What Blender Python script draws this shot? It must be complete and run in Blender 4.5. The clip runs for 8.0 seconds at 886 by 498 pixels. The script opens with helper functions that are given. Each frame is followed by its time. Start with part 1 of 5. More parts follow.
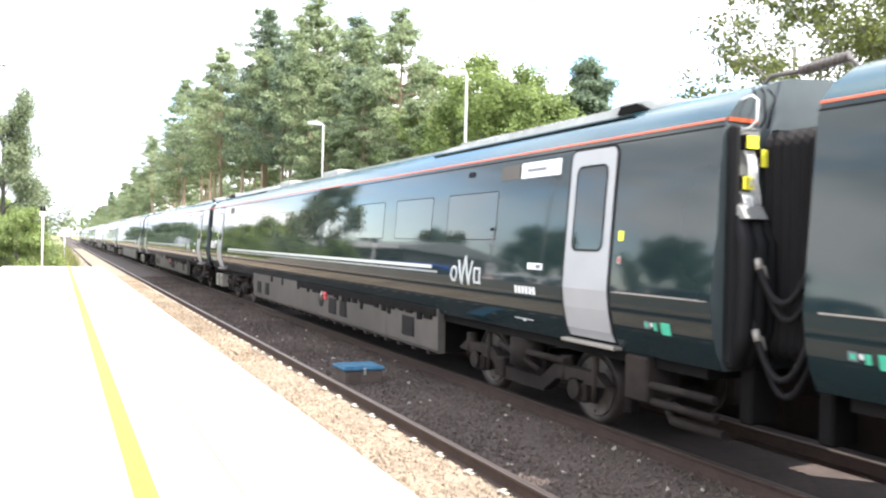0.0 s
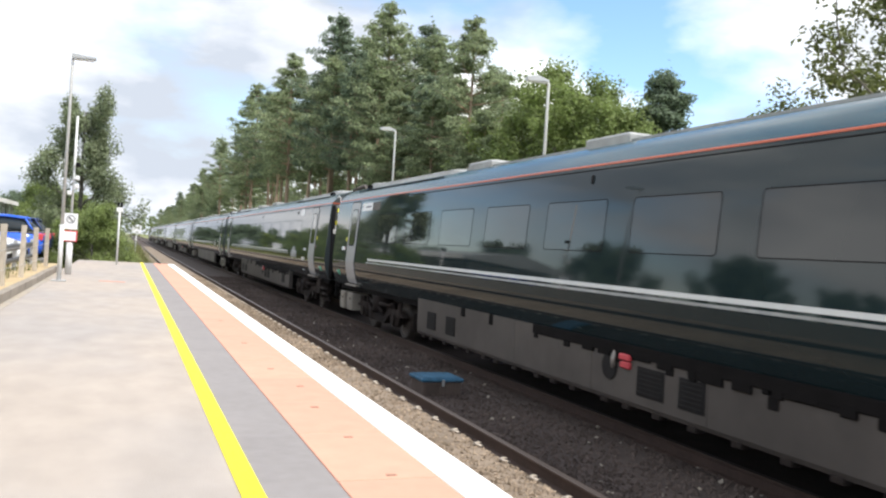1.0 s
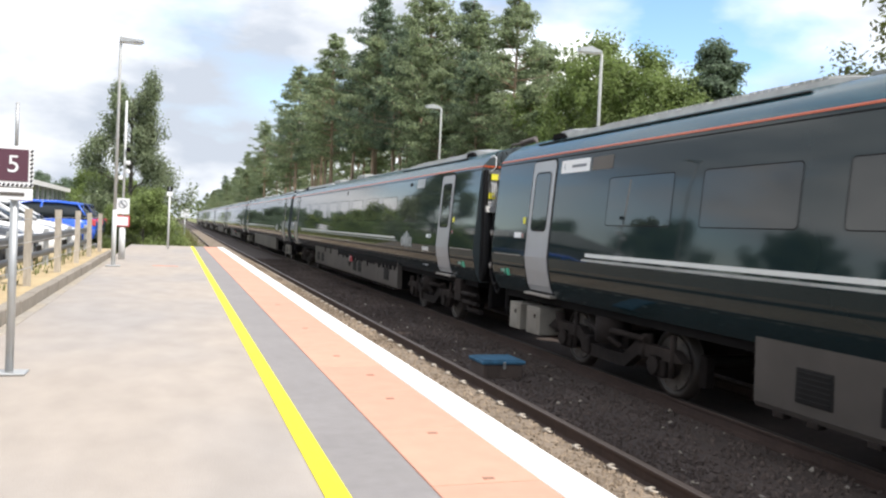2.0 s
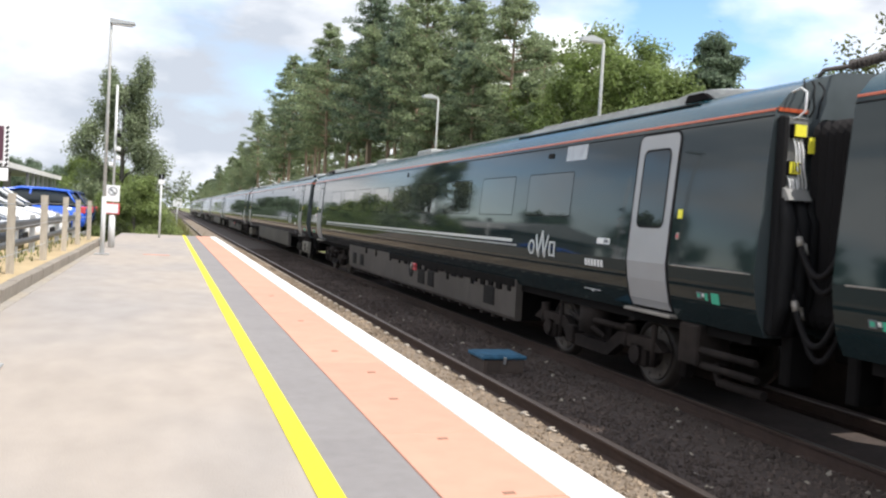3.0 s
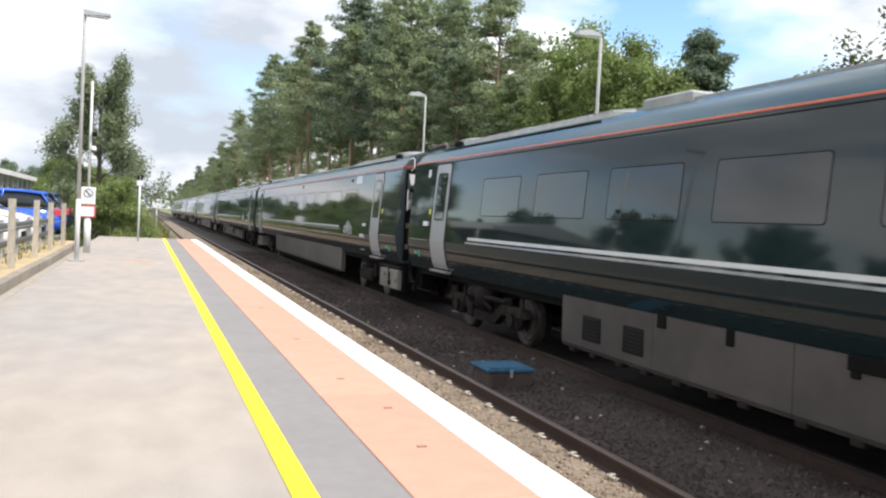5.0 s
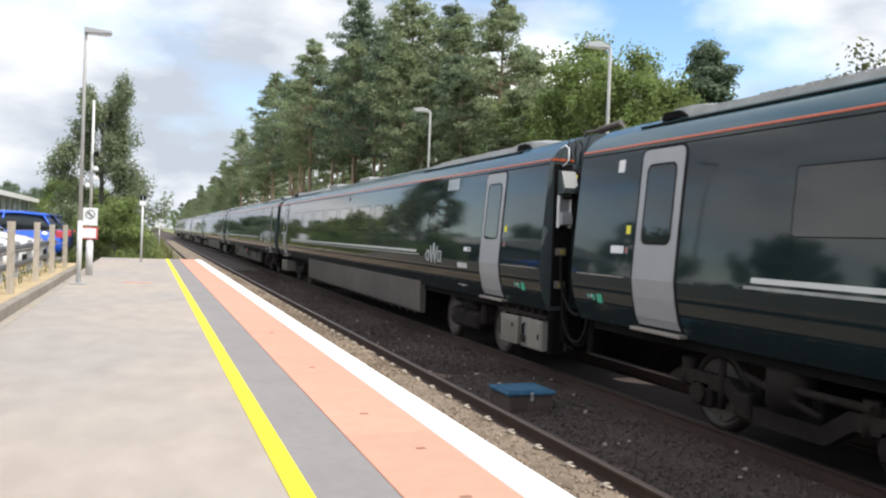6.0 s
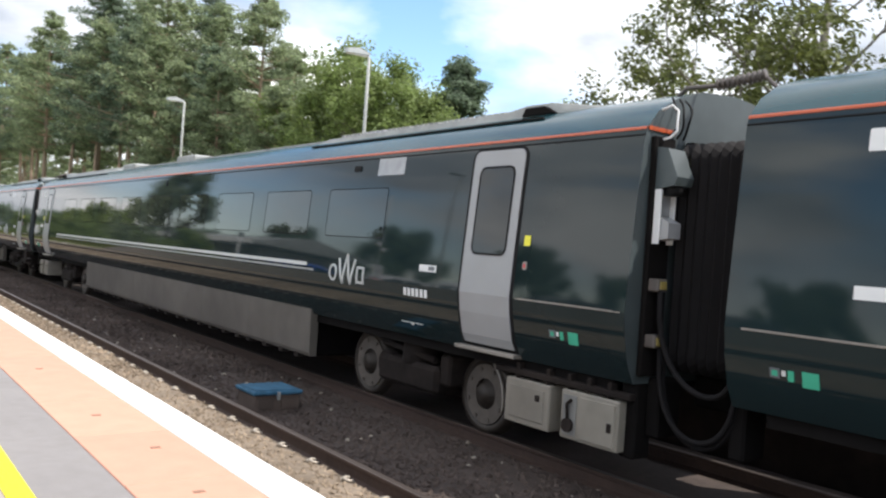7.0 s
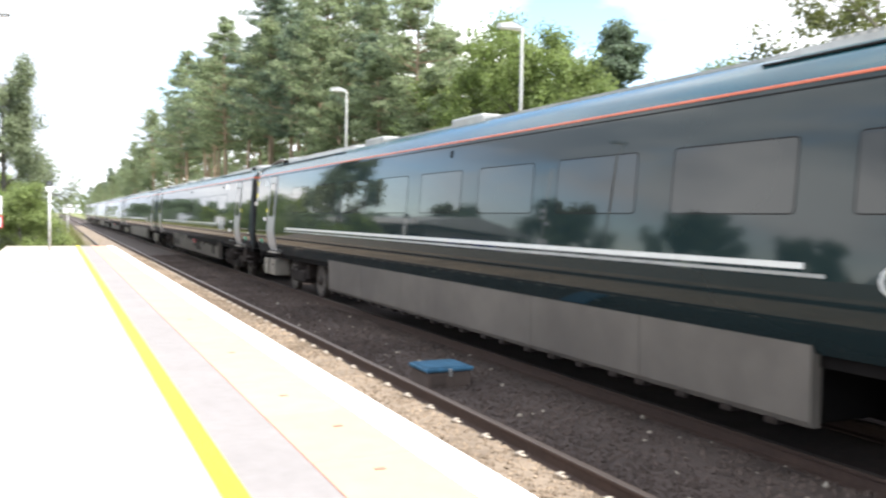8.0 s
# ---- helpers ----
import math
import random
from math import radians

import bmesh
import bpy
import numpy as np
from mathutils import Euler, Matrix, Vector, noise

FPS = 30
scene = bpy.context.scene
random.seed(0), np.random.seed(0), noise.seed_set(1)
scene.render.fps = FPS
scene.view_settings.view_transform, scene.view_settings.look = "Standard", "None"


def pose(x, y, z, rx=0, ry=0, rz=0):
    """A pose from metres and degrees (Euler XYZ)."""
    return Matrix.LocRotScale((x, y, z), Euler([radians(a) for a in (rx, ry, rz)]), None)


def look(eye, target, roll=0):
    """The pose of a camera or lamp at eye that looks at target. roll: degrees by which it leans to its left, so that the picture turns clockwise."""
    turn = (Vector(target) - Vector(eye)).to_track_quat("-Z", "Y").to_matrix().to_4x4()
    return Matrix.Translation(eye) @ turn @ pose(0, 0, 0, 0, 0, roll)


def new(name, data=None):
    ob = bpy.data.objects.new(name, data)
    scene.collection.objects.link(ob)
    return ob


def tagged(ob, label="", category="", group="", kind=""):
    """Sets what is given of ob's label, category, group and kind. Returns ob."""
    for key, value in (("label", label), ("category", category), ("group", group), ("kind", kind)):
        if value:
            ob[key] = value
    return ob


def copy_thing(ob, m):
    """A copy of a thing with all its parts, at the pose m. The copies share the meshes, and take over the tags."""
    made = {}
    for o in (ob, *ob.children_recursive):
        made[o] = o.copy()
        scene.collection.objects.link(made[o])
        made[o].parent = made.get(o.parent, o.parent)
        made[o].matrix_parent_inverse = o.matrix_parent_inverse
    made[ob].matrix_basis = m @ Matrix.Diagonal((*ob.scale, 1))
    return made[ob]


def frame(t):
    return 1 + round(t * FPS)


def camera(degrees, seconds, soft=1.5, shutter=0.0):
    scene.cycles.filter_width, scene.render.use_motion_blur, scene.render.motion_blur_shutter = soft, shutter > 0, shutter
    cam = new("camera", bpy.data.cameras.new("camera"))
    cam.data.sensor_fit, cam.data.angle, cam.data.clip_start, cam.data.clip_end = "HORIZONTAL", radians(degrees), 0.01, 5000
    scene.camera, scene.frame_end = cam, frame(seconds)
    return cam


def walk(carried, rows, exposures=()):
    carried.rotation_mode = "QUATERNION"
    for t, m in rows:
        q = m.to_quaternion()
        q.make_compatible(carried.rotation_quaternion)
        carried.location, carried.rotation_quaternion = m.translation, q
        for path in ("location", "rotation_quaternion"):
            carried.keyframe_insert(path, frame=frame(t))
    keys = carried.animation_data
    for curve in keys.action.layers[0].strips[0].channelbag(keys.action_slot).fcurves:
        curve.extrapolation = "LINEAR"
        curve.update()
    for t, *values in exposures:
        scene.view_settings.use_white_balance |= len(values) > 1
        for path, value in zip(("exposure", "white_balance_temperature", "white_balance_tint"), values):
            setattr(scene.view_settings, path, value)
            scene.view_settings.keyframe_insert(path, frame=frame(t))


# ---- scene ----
cam = camera(57.0, 8.0, soft=2.2, shutter=0.12)
# seconds, eye, target, roll
PATH = [
    (0, (-1.401, -0.166, 1.096), (-0.547, 1.642, 1.082), 1.3),
    (0.5, (-1.465, 0.078, 1.065), (-0.67, 1.913, 1.063), 2.4),
    (1, (-1.583, 0.43, 1.029), (-0.86, 2.294, 1.037), 3.6),
    (2.5, (-1.663, 1.062, 1.007), (-1.054, 2.965, 0.938), 2.2),
    (3, (-1.631, 1.239, 0.984), (-0.987, 3.132, 0.917), 3.2),
    (3.5, (-1.547, 1.110, 1.120), (-0.683, 2.913, 1.062), 2.0),
    (4, (-1.591, 1.183, 1.127), (-0.649, 2.946, 1.074), 4.0),
    (4.5, (-1.673, 1.615, 1.093), (-0.869, 3.446, 1.037), 1.6),
    (5, (-1.624, 2.049, 1.021), (-0.938, 3.927, 0.955), 2.9),
    (6.5, (-1.658, 2.53, 1.043), (-0.96, 4.404, 1.049), 1.3),
    (7, (-1.677, 2.260, 1.060), (-0.480, 3.863, 1.064), 4.0),
    (7.5, (-1.699, 1.801, 1.205), (-0.392, 3.312, 1.123), 2.1),
    (8, (-1.667, 2.272, 1.08), (-0.81, 4.077, 1.004), 0.9),
]

EXPOSURES = [(0.0, 1.43), (0.3, 0.8), (0.6, 0.4), (1.0, 0.12), (1.4, 0.05), (2.5, 0.05), (3.0, 0.02), (3.5, -0.15), (4.0, 0.10), (4.5, 0.2), (5.0, 0.05),
             (6.5, -0.1), (6.9, 0.08), (7.2, 0.45), (7.5, 0.97), (8.0, 0.83)]
walk(cam, [(t, look(eye, target, roll)) for t, eye, target, roll in PATH], EXPOSURES)

# ---- world, sun ----
SUN_DIR = Vector((0.42, -0.50, 0.95)).normalized()
world = bpy.data.worlds.new("sky")
scene.world = world
world.use_nodes = True


def build_sky():
    nt = world.node_tree
    nt.nodes.clear()
    out = nt.nodes.new("ShaderNodeOutputWorld")
    bg = nt.nodes.new("ShaderNodeBackground")
    sky = nt.nodes.new("ShaderNodeTexSky")
    sky.sky_type = "NISHITA"
    sky.sun_disc = False
    sky.sun_elevation = math.asin(SUN_DIR.z)
    sky.sun_rotation = math.atan2(SUN_DIR.x, SUN_DIR.y)
    sky.air_density, sky.dust_density, sky.ozone_density = 1.0, 0.6, 1.5
    co = nt.nodes.new("ShaderNodeTexCoord")
    mp = nt.nodes.new("ShaderNodeMapping")
    mp.inputs["Scale"].default_value = (1.0, 1.0, 2.3)
    mp.inputs["Location"].default_value = (3.1, 0.4, 0.25)
    big = nt.nodes.new("ShaderNodeTexNoise")
    big.inputs["Scale"].default_value = 2.1
    big.inputs["Detail"].default_value = 7.0
    big.inputs["Roughness"].default_value = 0.52
    ramp = nt.nodes.new("ShaderNodeValToRGB")
    ramp.color_ramp.elements[0].position = 0.34
    ramp.color_ramp.elements[1].position = 0.50
    tone = nt.nodes.new("ShaderNodeTexNoise")
    tone.inputs["Scale"].default_value = 3.3
    tone.inputs["Detail"].default_value = 7.0
    cloud = nt.nodes.new("ShaderNodeValToRGB")
    cloud.color_ramp.elements[0].position = 0.36
    cloud.color_ramp.elements[0].color = (4.9, 5.35, 6.1, 1)
    cloud.color_ramp.elements[1].position = 0.62
    cloud.color_ramp.elements[1].color = (12.5, 12.4, 12.3, 1)
    mix = nt.nodes.new("ShaderNodeMix")
    mix.data_type = "RGBA"
    nt.links.new(co.outputs["Generated"], mp.inputs["Vector"])
    nt.links.new(mp.outputs["Vector"], big.inputs["Vector"])
    nt.links.new(mp.outputs["Vector"], tone.inputs["Vector"])
    # a clear blue gap above the wood
    gap = nt.nodes.new("ShaderNodeVectorMath")
    gap.operation = "DOT_PRODUCT"
    gap.inputs[1].default_value = Vector((0.573, 0.752, 0.326)).normalized()
    nt.links.new(co.outputs["Generated"], gap.inputs[0])
    open_sky = nt.nodes.new("ShaderNodeMapRange")
    open_sky.interpolation_type = "SMOOTHSTEP"
    open_sky.inputs["From Min"].default_value = 0.978
    open_sky.inputs["From Max"].default_value = 0.999
    open_sky.inputs["To Max"].default_value = 0.115
    nt.links.new(gap.outputs["Value"], open_sky.inputs["Value"])
    cover = nt.nodes.new("ShaderNodeMath")
    cover.operation = "SUBTRACT"
    nt.links.new(big.outputs["Fac"], cover.inputs[0])
    nt.links.new(open_sky.outputs["Result"], cover.inputs[1])
    nt.links.new(cover.outputs[0], ramp.inputs["Fac"])
    nt.links.new(tone.outputs["Fac"], cloud.inputs["Fac"])
    nt.links.new(ramp.outputs["Color"], mix.inputs["Factor"])
    clear = nt.nodes.new("ShaderNodeHueSaturation")
    clear.inputs["Saturation"].default_value = 1.12
    clear.inputs["Value"].default_value = 1.9
    nt.links.new(sky.outputs["Color"], clear.inputs["Color"])
    nt.links.new(clear.outputs["Color"], mix.inputs["A"])
    nt.links.new(cloud.outputs["Color"], mix.inputs["B"])
    nt.links.new(mix.outputs["Result"], bg.inputs["Color"])
    bg.inputs["Strength"].default_value = 0.135
    nt.links.new(bg.outputs["Background"], out.inputs["Surface"])


build_sky()
sun = new("sun", bpy.data.lights.new("sun", "SUN"))
sun.data.energy = 4.8
sun.data.angle = radians(0.5)
sun.data.color = (1.0, 0.945, 0.88)
sun.rotation_euler = SUN_DIR.to_track_quat("Z", "Y").to_euler()


# ---- materials ----
def material(name, color, rough=0.6, metal=0.0, vary=0.15, scale=6.0, bump=0.0, bump_scale=60.0, coat=0.0,
             second=None, island=0.0, objrand=0.0, stretch=(1, 1, 1), spec=0.5, translucent=0.0, patches=False):
    """A surface with two scales of variation in its colour, and fine relief."""
    m = bpy.data.materials.new(name)
    m.use_nodes = True
    nt = m.node_tree
    b = nt.nodes["Principled BSDF"]
    b.inputs["Roughness"].default_value = rough
    b.inputs["Metallic"].default_value = metal
    b.inputs["Specular IOR Level"].default_value = spec
    b.inputs["Coat Weight"].default_value = coat
    b.inputs["Coat Roughness"].default_value = 0.04
    co = nt.nodes.new("ShaderNodeTexCoord")
    mp = nt.nodes.new("ShaderNodeMapping")
    mp.inputs["Scale"].default_value = stretch
    nt.links.new(co.outputs["Object"], mp.inputs["Vector"])
    n1 = nt.nodes.new("ShaderNodeTexNoise")
    n1.inputs["Scale"].default_value = scale
    n1.inputs["Detail"].default_value = 6.0
    n2 = nt.nodes.new("ShaderNodeTexNoise")
    n2.inputs["Scale"].default_value = scale * 0.13
    n2.inputs["Detail"].default_value = 3.0
    nt.links.new(mp.outputs["Vector"], n1.inputs["Vector"])
    nt.links.new(mp.outputs["Vector"], n2.inputs["Vector"])
    add = nt.nodes.new("ShaderNodeMath")
    add.operation = "ADD"
    nt.links.new(n1.outputs["Fac"], add.inputs[0])
    nt.links.new(n2.outputs["Fac"], add.inputs[1])
    rng = nt.nodes.new("ShaderNodeMapRange")
    rng.inputs["From Min"].default_value = 0.65
    rng.inputs["From Max"].default_value = 1.35
    rng.inputs["To Min"].default_value = 1 - vary
    rng.inputs["To Max"].default_value = 1 + vary
    nt.links.new(add.outputs[0], rng.inputs["Value"])
    value = rng.outputs["Result"]
    if island or objrand:
        if island:
            g = nt.nodes.new("ShaderNodeNewGeometry")
            src = g.outputs["Random Per Island"]
        else:
            g = nt.nodes.new("ShaderNodeObjectInfo")
            src = g.outputs["Random"]
        r2 = nt.nodes.new("ShaderNodeMapRange")
        amount = island or objrand
        r2.inputs["To Min"].default_value = 1 - amount
        r2.inputs["To Max"].default_value = 1 + amount
        nt.links.new(src, r2.inputs["Value"])
        mul = nt.nodes.new("ShaderNodeMath")
        mul.operation = "MULTIPLY"
        nt.links.new(value, mul.inputs[0])
        nt.links.new(r2.outputs["Result"], mul.inputs[1])
        value = mul.outputs[0]
    base = nt.nodes.new("ShaderNodeMix")
    base.data_type = "RGBA"
    base.inputs["A"].default_value = (*color, 1)
    base.inputs["B"].default_value = (*(second or color), 1)
    blend = n2.outputs["Fac"]
    if patches:
        pr = nt.nodes.new("ShaderNodeMapRange")
        pr.interpolation_type = "SMOOTHSTEP"
        pr.inputs["From Min"].default_value = 0.36
        pr.inputs["From Max"].default_value = 0.66
        nt.links.new(blend, pr.inputs["Value"])
        blend = pr.outputs["Result"]
    nt.links.new(blend, base.inputs["Factor"])
    hsv = nt.nodes.new("ShaderNodeHueSaturation")
    nt.links.new(base.outputs["Result"], hsv.inputs["Color"])
    nt.links.new(value, hsv.inputs["Value"])
    nt.links.new(hsv.outputs["Color"], b.inputs["Base Color"])
    if bump:
        n3 = nt.nodes.new("ShaderNodeTexNoise")
        n3.inputs["Scale"].default_value = bump_scale
        n3.inputs["Detail"].default_value = 4.0
        nt.links.new(mp.outputs["Vector"], n3.inputs["Vector"])
        bp = nt.nodes.new("ShaderNodeBump")
        bp.inputs["Strength"].default_value = bump
        bp.inputs["Distance"].default_value = 0.01
        nt.links.new(n3.outputs["Fac"], bp.inputs["Height"])
        nt.links.new(bp.outputs["Normal"], b.inputs["Normal"])
    if translucent:
        tr = nt.nodes.new("ShaderNodeBsdfTranslucent")
        nt.links.new(hsv.outputs["Color"], tr.inputs["Color"])
        mx = nt.nodes.new("ShaderNodeMixShader")
        mx.inputs["Fac"].default_value = translucent
        nt.links.new(b.outputs["BSDF"], mx.inputs[1])
        nt.links.new(tr.outputs["BSDF"], mx.inputs[2])
        nt.links.new(mx.outputs["Shader"], nt.nodes["Material Output"].inputs["Surface"])
    return m


M_ASPHALT = material("platform_asphalt", (0.385, 0.335, 0.288), 0.85, vary=0.15, scale=3.6, bump=0.3, bump_scale=160, second=(0.300, 0.275, 0.255), patches=True, stretch=(1.1, 0.55, 1))
M_GREYSTRIP = material("grey_tarmac_strip", (0.235, 0.22, 0.215), 0.85, vary=0.10, scale=12, bump=0.35, bump_scale=180)
M_PINK = material("salmon_paving", (0.61, 0.305, 0.215), 0.8, vary=0.08, scale=7, bump=0.2, bump_scale=120, objrand=0.04, second=(0.55, 0.285, 0.205))
M_WHITE = material("white_edge_paint", (0.84, 0.83, 0.80), 0.65, vary=0.06, scale=10, bump=0.15, bump_scale=120, objrand=0.03)
M_YELLOW = material("yellow_line_paint", (0.88, 0.74, 0.02), 0.6, vary=0.07, scale=14, bump=0.15, bump_scale=140)
M_CONCRETE = material("weathered_concrete", (0.36, 0.33, 0.29), 0.9, vary=0.2, scale=8, bump=0.3, second=(0.28, 0.26, 0.23))
M_GROUND = material("rough_grass", (0.11, 0.15, 0.045), 0.95, vary=0.35, scale=0.8, bump=0.6, bump_scale=9, second=(0.20, 0.19, 0.08))
# bed and stone between the tracks carry the train's shade in their colour
M_BALLAST = material("shade_dark_bed", (0.056, 0.041, 0.036), 0.95, vary=0.3, scale=14, bump=0.5, bump_scale=34, second=(0.070, 0.053, 0.046))
M_STONE = material("shade_dark_stone", (0.070, 0.052, 0.045), 0.95, vary=0.15, scale=5, island=0.28, second=(0.092, 0.070, 0.060), patches=True)
# the same ballast on the near track, paled to stand for sunlight
M_LITSTONE = material("sun_pale_stone", (0.20, 0.155, 0.112), 0.95, vary=0.15, scale=5, island=0.32, second=(0.26, 0.205, 0.15), patches=True)
M_LITBED = material("sun_pale_bed", (0.185, 0.145, 0.108), 0.95, vary=0.3, scale=14, bump=0.5, bump_scale=34, second=(0.225, 0.18, 0.135))
M_RUST = material("rusted_steel", (0.056, 0.034, 0.027), 0.8, 0.1, vary=0.25, scale=16, bump=0.2)
M_STUD = material("faded_rust_stud", (0.26, 0.15, 0.10), 0.8, vary=0.25, scale=16, bump=0.2)
M_GRIT = material("pale_windblown_grit", (0.40, 0.35, 0.28), 0.95, vary=0.3, scale=9, bump=0.5, bump_scale=80, second=(0.30, 0.275, 0.24), patches=True)
M_KERB = material("dirty_kerb_concrete", (0.30, 0.265, 0.22), 0.9, vary=0.25, scale=8, bump=0.3, second=(0.20, 0.175, 0.145), patches=True, objrand=0.08)
M_RAILTOP = material("polished_rail_head", (0.105, 0.085, 0.075), 0.45, 0.6, vary=0.2, scale=3, stretch=(8, 0.3, 1))
M_CLIP = material("rail_clip_steel", (0.44, 0.39, 0.33), 0.6, 0.4, vary=0.2, scale=20)
M_SAND = material("sandy_verge", (0.50, 0.37, 0.21), 0.95, vary=0.2, scale=7, bump=0.7, bump_scale=60, second=(0.42, 0.34, 0.20))
M_CARPARK = material("car_park_asphalt", (0.16, 0.155, 0.15), 0.9, vary=0.15, scale=8, bump=0.4)
M_TIMBER = material("weathered_timber", (0.42, 0.375, 0.31), 0.85, vary=0.25, scale=9, bump=0.35, stretch=(4, 4, 0.6), objrand=0.1)
M_GALV = material("galvanised_steel", (0.47, 0.48, 0.48), 0.45, 0.55, vary=0.12, scale=11)
M_POLE = material("pale_painted_steel", (0.62, 0.63, 0.62), 0.45, 0.1, vary=0.07, scale=10)
M_DARKRAIL = material("dark_barrier_steel", (0.11, 0.115, 0.12), 0.5, 0.4, vary=0.2, scale=12)

M_BODY = material("dark_green_gloss", (0.011, 0.020, 0.023), 0.05, vary=0.10, scale=2.0, spec=0.44, coat=0.06, bump=0.010, bump_scale=1.6, second=(0.010, 0.022, 0.025))
M_ROOF = material("roof_green_paint", (0.008, 0.045, 0.058), 0.25, vary=0.2, scale=3.0, spec=0.38, coat=0.2, bump=0.02, bump_scale=2.0, second=(0.010, 0.051, 0.063))
M_ROOFKIT = material("roof_grille_grey", (0.36, 0.37, 0.36), 0.5, 0.1, vary=0.25, scale=6, second=(0.24, 0.245, 0.235), patches=True)
M_GLASS = material("tinted_window_glass", (0.014, 0.019, 0.021), 0.02, vary=0.05, scale=2.0, coat=0.12, spec=0.47, bump=0.008, bump_scale=0.9)
M_SEAL = material("black_rubber_seal", (0.008, 0.008, 0.009), 0.75, vary=0.1, spec=0.2)
M_DOOR = material("pale_grey_door_paint", (0.34, 0.345, 0.36), 0.32, vary=0.06, scale=3.0, coat=0.1)
M_ORANGE = material("orange_stripe_paint", (0.48, 0.095, 0.035), 0.4, vary=0.08)
M_SILVER = material("silver_stripe", (0.62, 0.63, 0.62), 0.32, 0.15, vary=0.06)
M_SKIRT = material("grey_skirt_panel", (0.120, 0.108, 0.096), 0.65, vary=0.2, scale=3.0, bump=0.03, second=(0.072, 0.064, 0.058), objrand=0.06, patches=True)
M_SKIRTDARK = material("brake_dusted_skirt_panel", (0.086, 0.074, 0.066), 0.65, vary=0.25, scale=3.0, bump=0.03, second=(0.054, 0.046, 0.041), objrand=0.06, patches=True)
M_CRATE = material("beige_equipment_box", (0.27, 0.25, 0.215), 0.6, vary=0.2, scale=4.0, bump=0.04, second=(0.19, 0.17, 0.145), objrand=0.06, patches=True)
M_LOUVRE = material("dark_louvre", (0.014, 0.013, 0.013), 0.7, vary=0.2, scale=9, spec=0.2)
M_BOGIE = material("brake_dusted_bogie", (0.018, 0.014, 0.013), 0.9, 0.0, vary=0.35, scale=8, bump=0.1, second=(0.030, 0.023, 0.020), patches=True, spec=0.2)
M_UNDER = material("underframe_black", (0.009, 0.008, 0.008), 0.9, vary=0.3, scale=6, spec=0.1)
M_WHEEL = material("wheel_steel_dusty", (0.045, 0.037, 0.032), 0.55, 0.35, vary=0.2, scale=9)
M_BRAKE = material("dusty_brake_disc", (0.12, 0.104, 0.092), 0.6, 0.2, vary=0.25, scale=12)
M_DISC = material("brake_disc_pale", (0.30, 0.275, 0.25), 0.5, 0.3, vary=0.15, scale=12)
M_BELLOWS = material("black_bellows", (0.010, 0.009, 0.010), 0.8, vary=0.15, scale=5, spec=0.2)
M_ENDWALL = material("coach_end_grey", (0.060, 0.075, 0.080), 0.4, vary=0.2, scale=5)
M_ENDPALE = material("coach_end_pale_grey", (0.20, 0.20, 0.195), 0.5, vary=0.2, scale=5)
M_OCHRE = material("dusty_ochre_lid", (0.30, 0.235, 0.07), 0.6, vary=0.2, scale=14)
M_LABELY = material("yellow_label", (0.86, 0.80, 0.06), 0.5, vary=0.05)
M_LABELW = material("white_label", (0.78, 0.79, 0.80), 0.45, vary=0.04)
M_DISPLAY = material("grey_display_glass", (0.40, 0.41, 0.43), 0.15, vary=0.25, scale=7, coat=0.2)
M_EMBLEM = material("pale_emblem_paint", (0.55, 0.57, 0.57), 0.35, vary=0.05)
M_LABELG = material("green_label", (0.06, 0.46, 0.30), 0.45, vary=0.06)
M_LABELB = material("label_grey_print", (0.14, 0.15, 0.17), 0.5, vary=0.05)
M_RED = material("red_paint", (0.55, 0.06, 0.075), 0.45, vary=0.15)
M_INSUL = material("ribbed_insulator", (0.11, 0.095, 0.088), 0.5, vary=0.15)
M_BLUELID = material("blue_plastic_lid", (0.026, 0.125, 0.235), 0.7, vary=0.35, scale=9, second=(0.06, 0.14, 0.21), spec=0.3)
M_REDMARK = material("faded_red_paint", (0.60, 0.27, 0.19), 0.85, vary=0.25, scale=18, bump=0.1)
M_MAROON = material("maroon_sign_face", (0.095, 0.035, 0.055), 0.5, vary=0.08)

M_PINE = material("pine_needles", (0.27, 0.325, 0.19), 0.6, vary=0.22, scale=0.5, island=0.5, second=(0.305, 0.36, 0.205), translucent=0.55)
M_PINEDARK = material("dark_pine_needles", (0.18, 0.24, 0.16), 0.6, vary=0.2, scale=0.9, island=0.45, second=(0.205, 0.265, 0.175), translucent=0.5)
M_BROAD = material("birch_green_leaves", (0.22, 0.295, 0.10), 0.6, vary=0.2, scale=0.9, island=0.4, second=(0.25, 0.305, 0.105), translucent=0.5)
M_LEAF = material("broad_leaves", (0.085, 0.115, 0.035), 0.5, vary=0.2, scale=1.2, island=0.5, second=(0.17, 0.18, 0.05), translucent=0.3)
M_BIRCH = material("willowy_leaves", (0.255, 0.305, 0.185), 0.6, vary=0.2, scale=1.0, island=0.4, second=(0.27, 0.315, 0.18), translucent=0.5)
M_GRASS = material("tall_grass", (0.15, 0.19, 0.055), 0.8, vary=0.2, scale=1.0, island=0.4, second=(0.24, 0.22, 0.10), translucent=0.3)
M_BARK = material("pine_bark", (0.33, 0.245, 0.185), 0.9, vary=0.3, scale=6, bump=0.5, bump_scale=20, second=(0.40, 0.28, 0.20), stretch=(1, 1, 0.4))
M_BARKG = material("grey_bark", (0.13, 0.12, 0.10), 0.9, vary=0.3, scale=8, bump=0.4, bump_scale=20, stretch=(1, 1, 0.4))


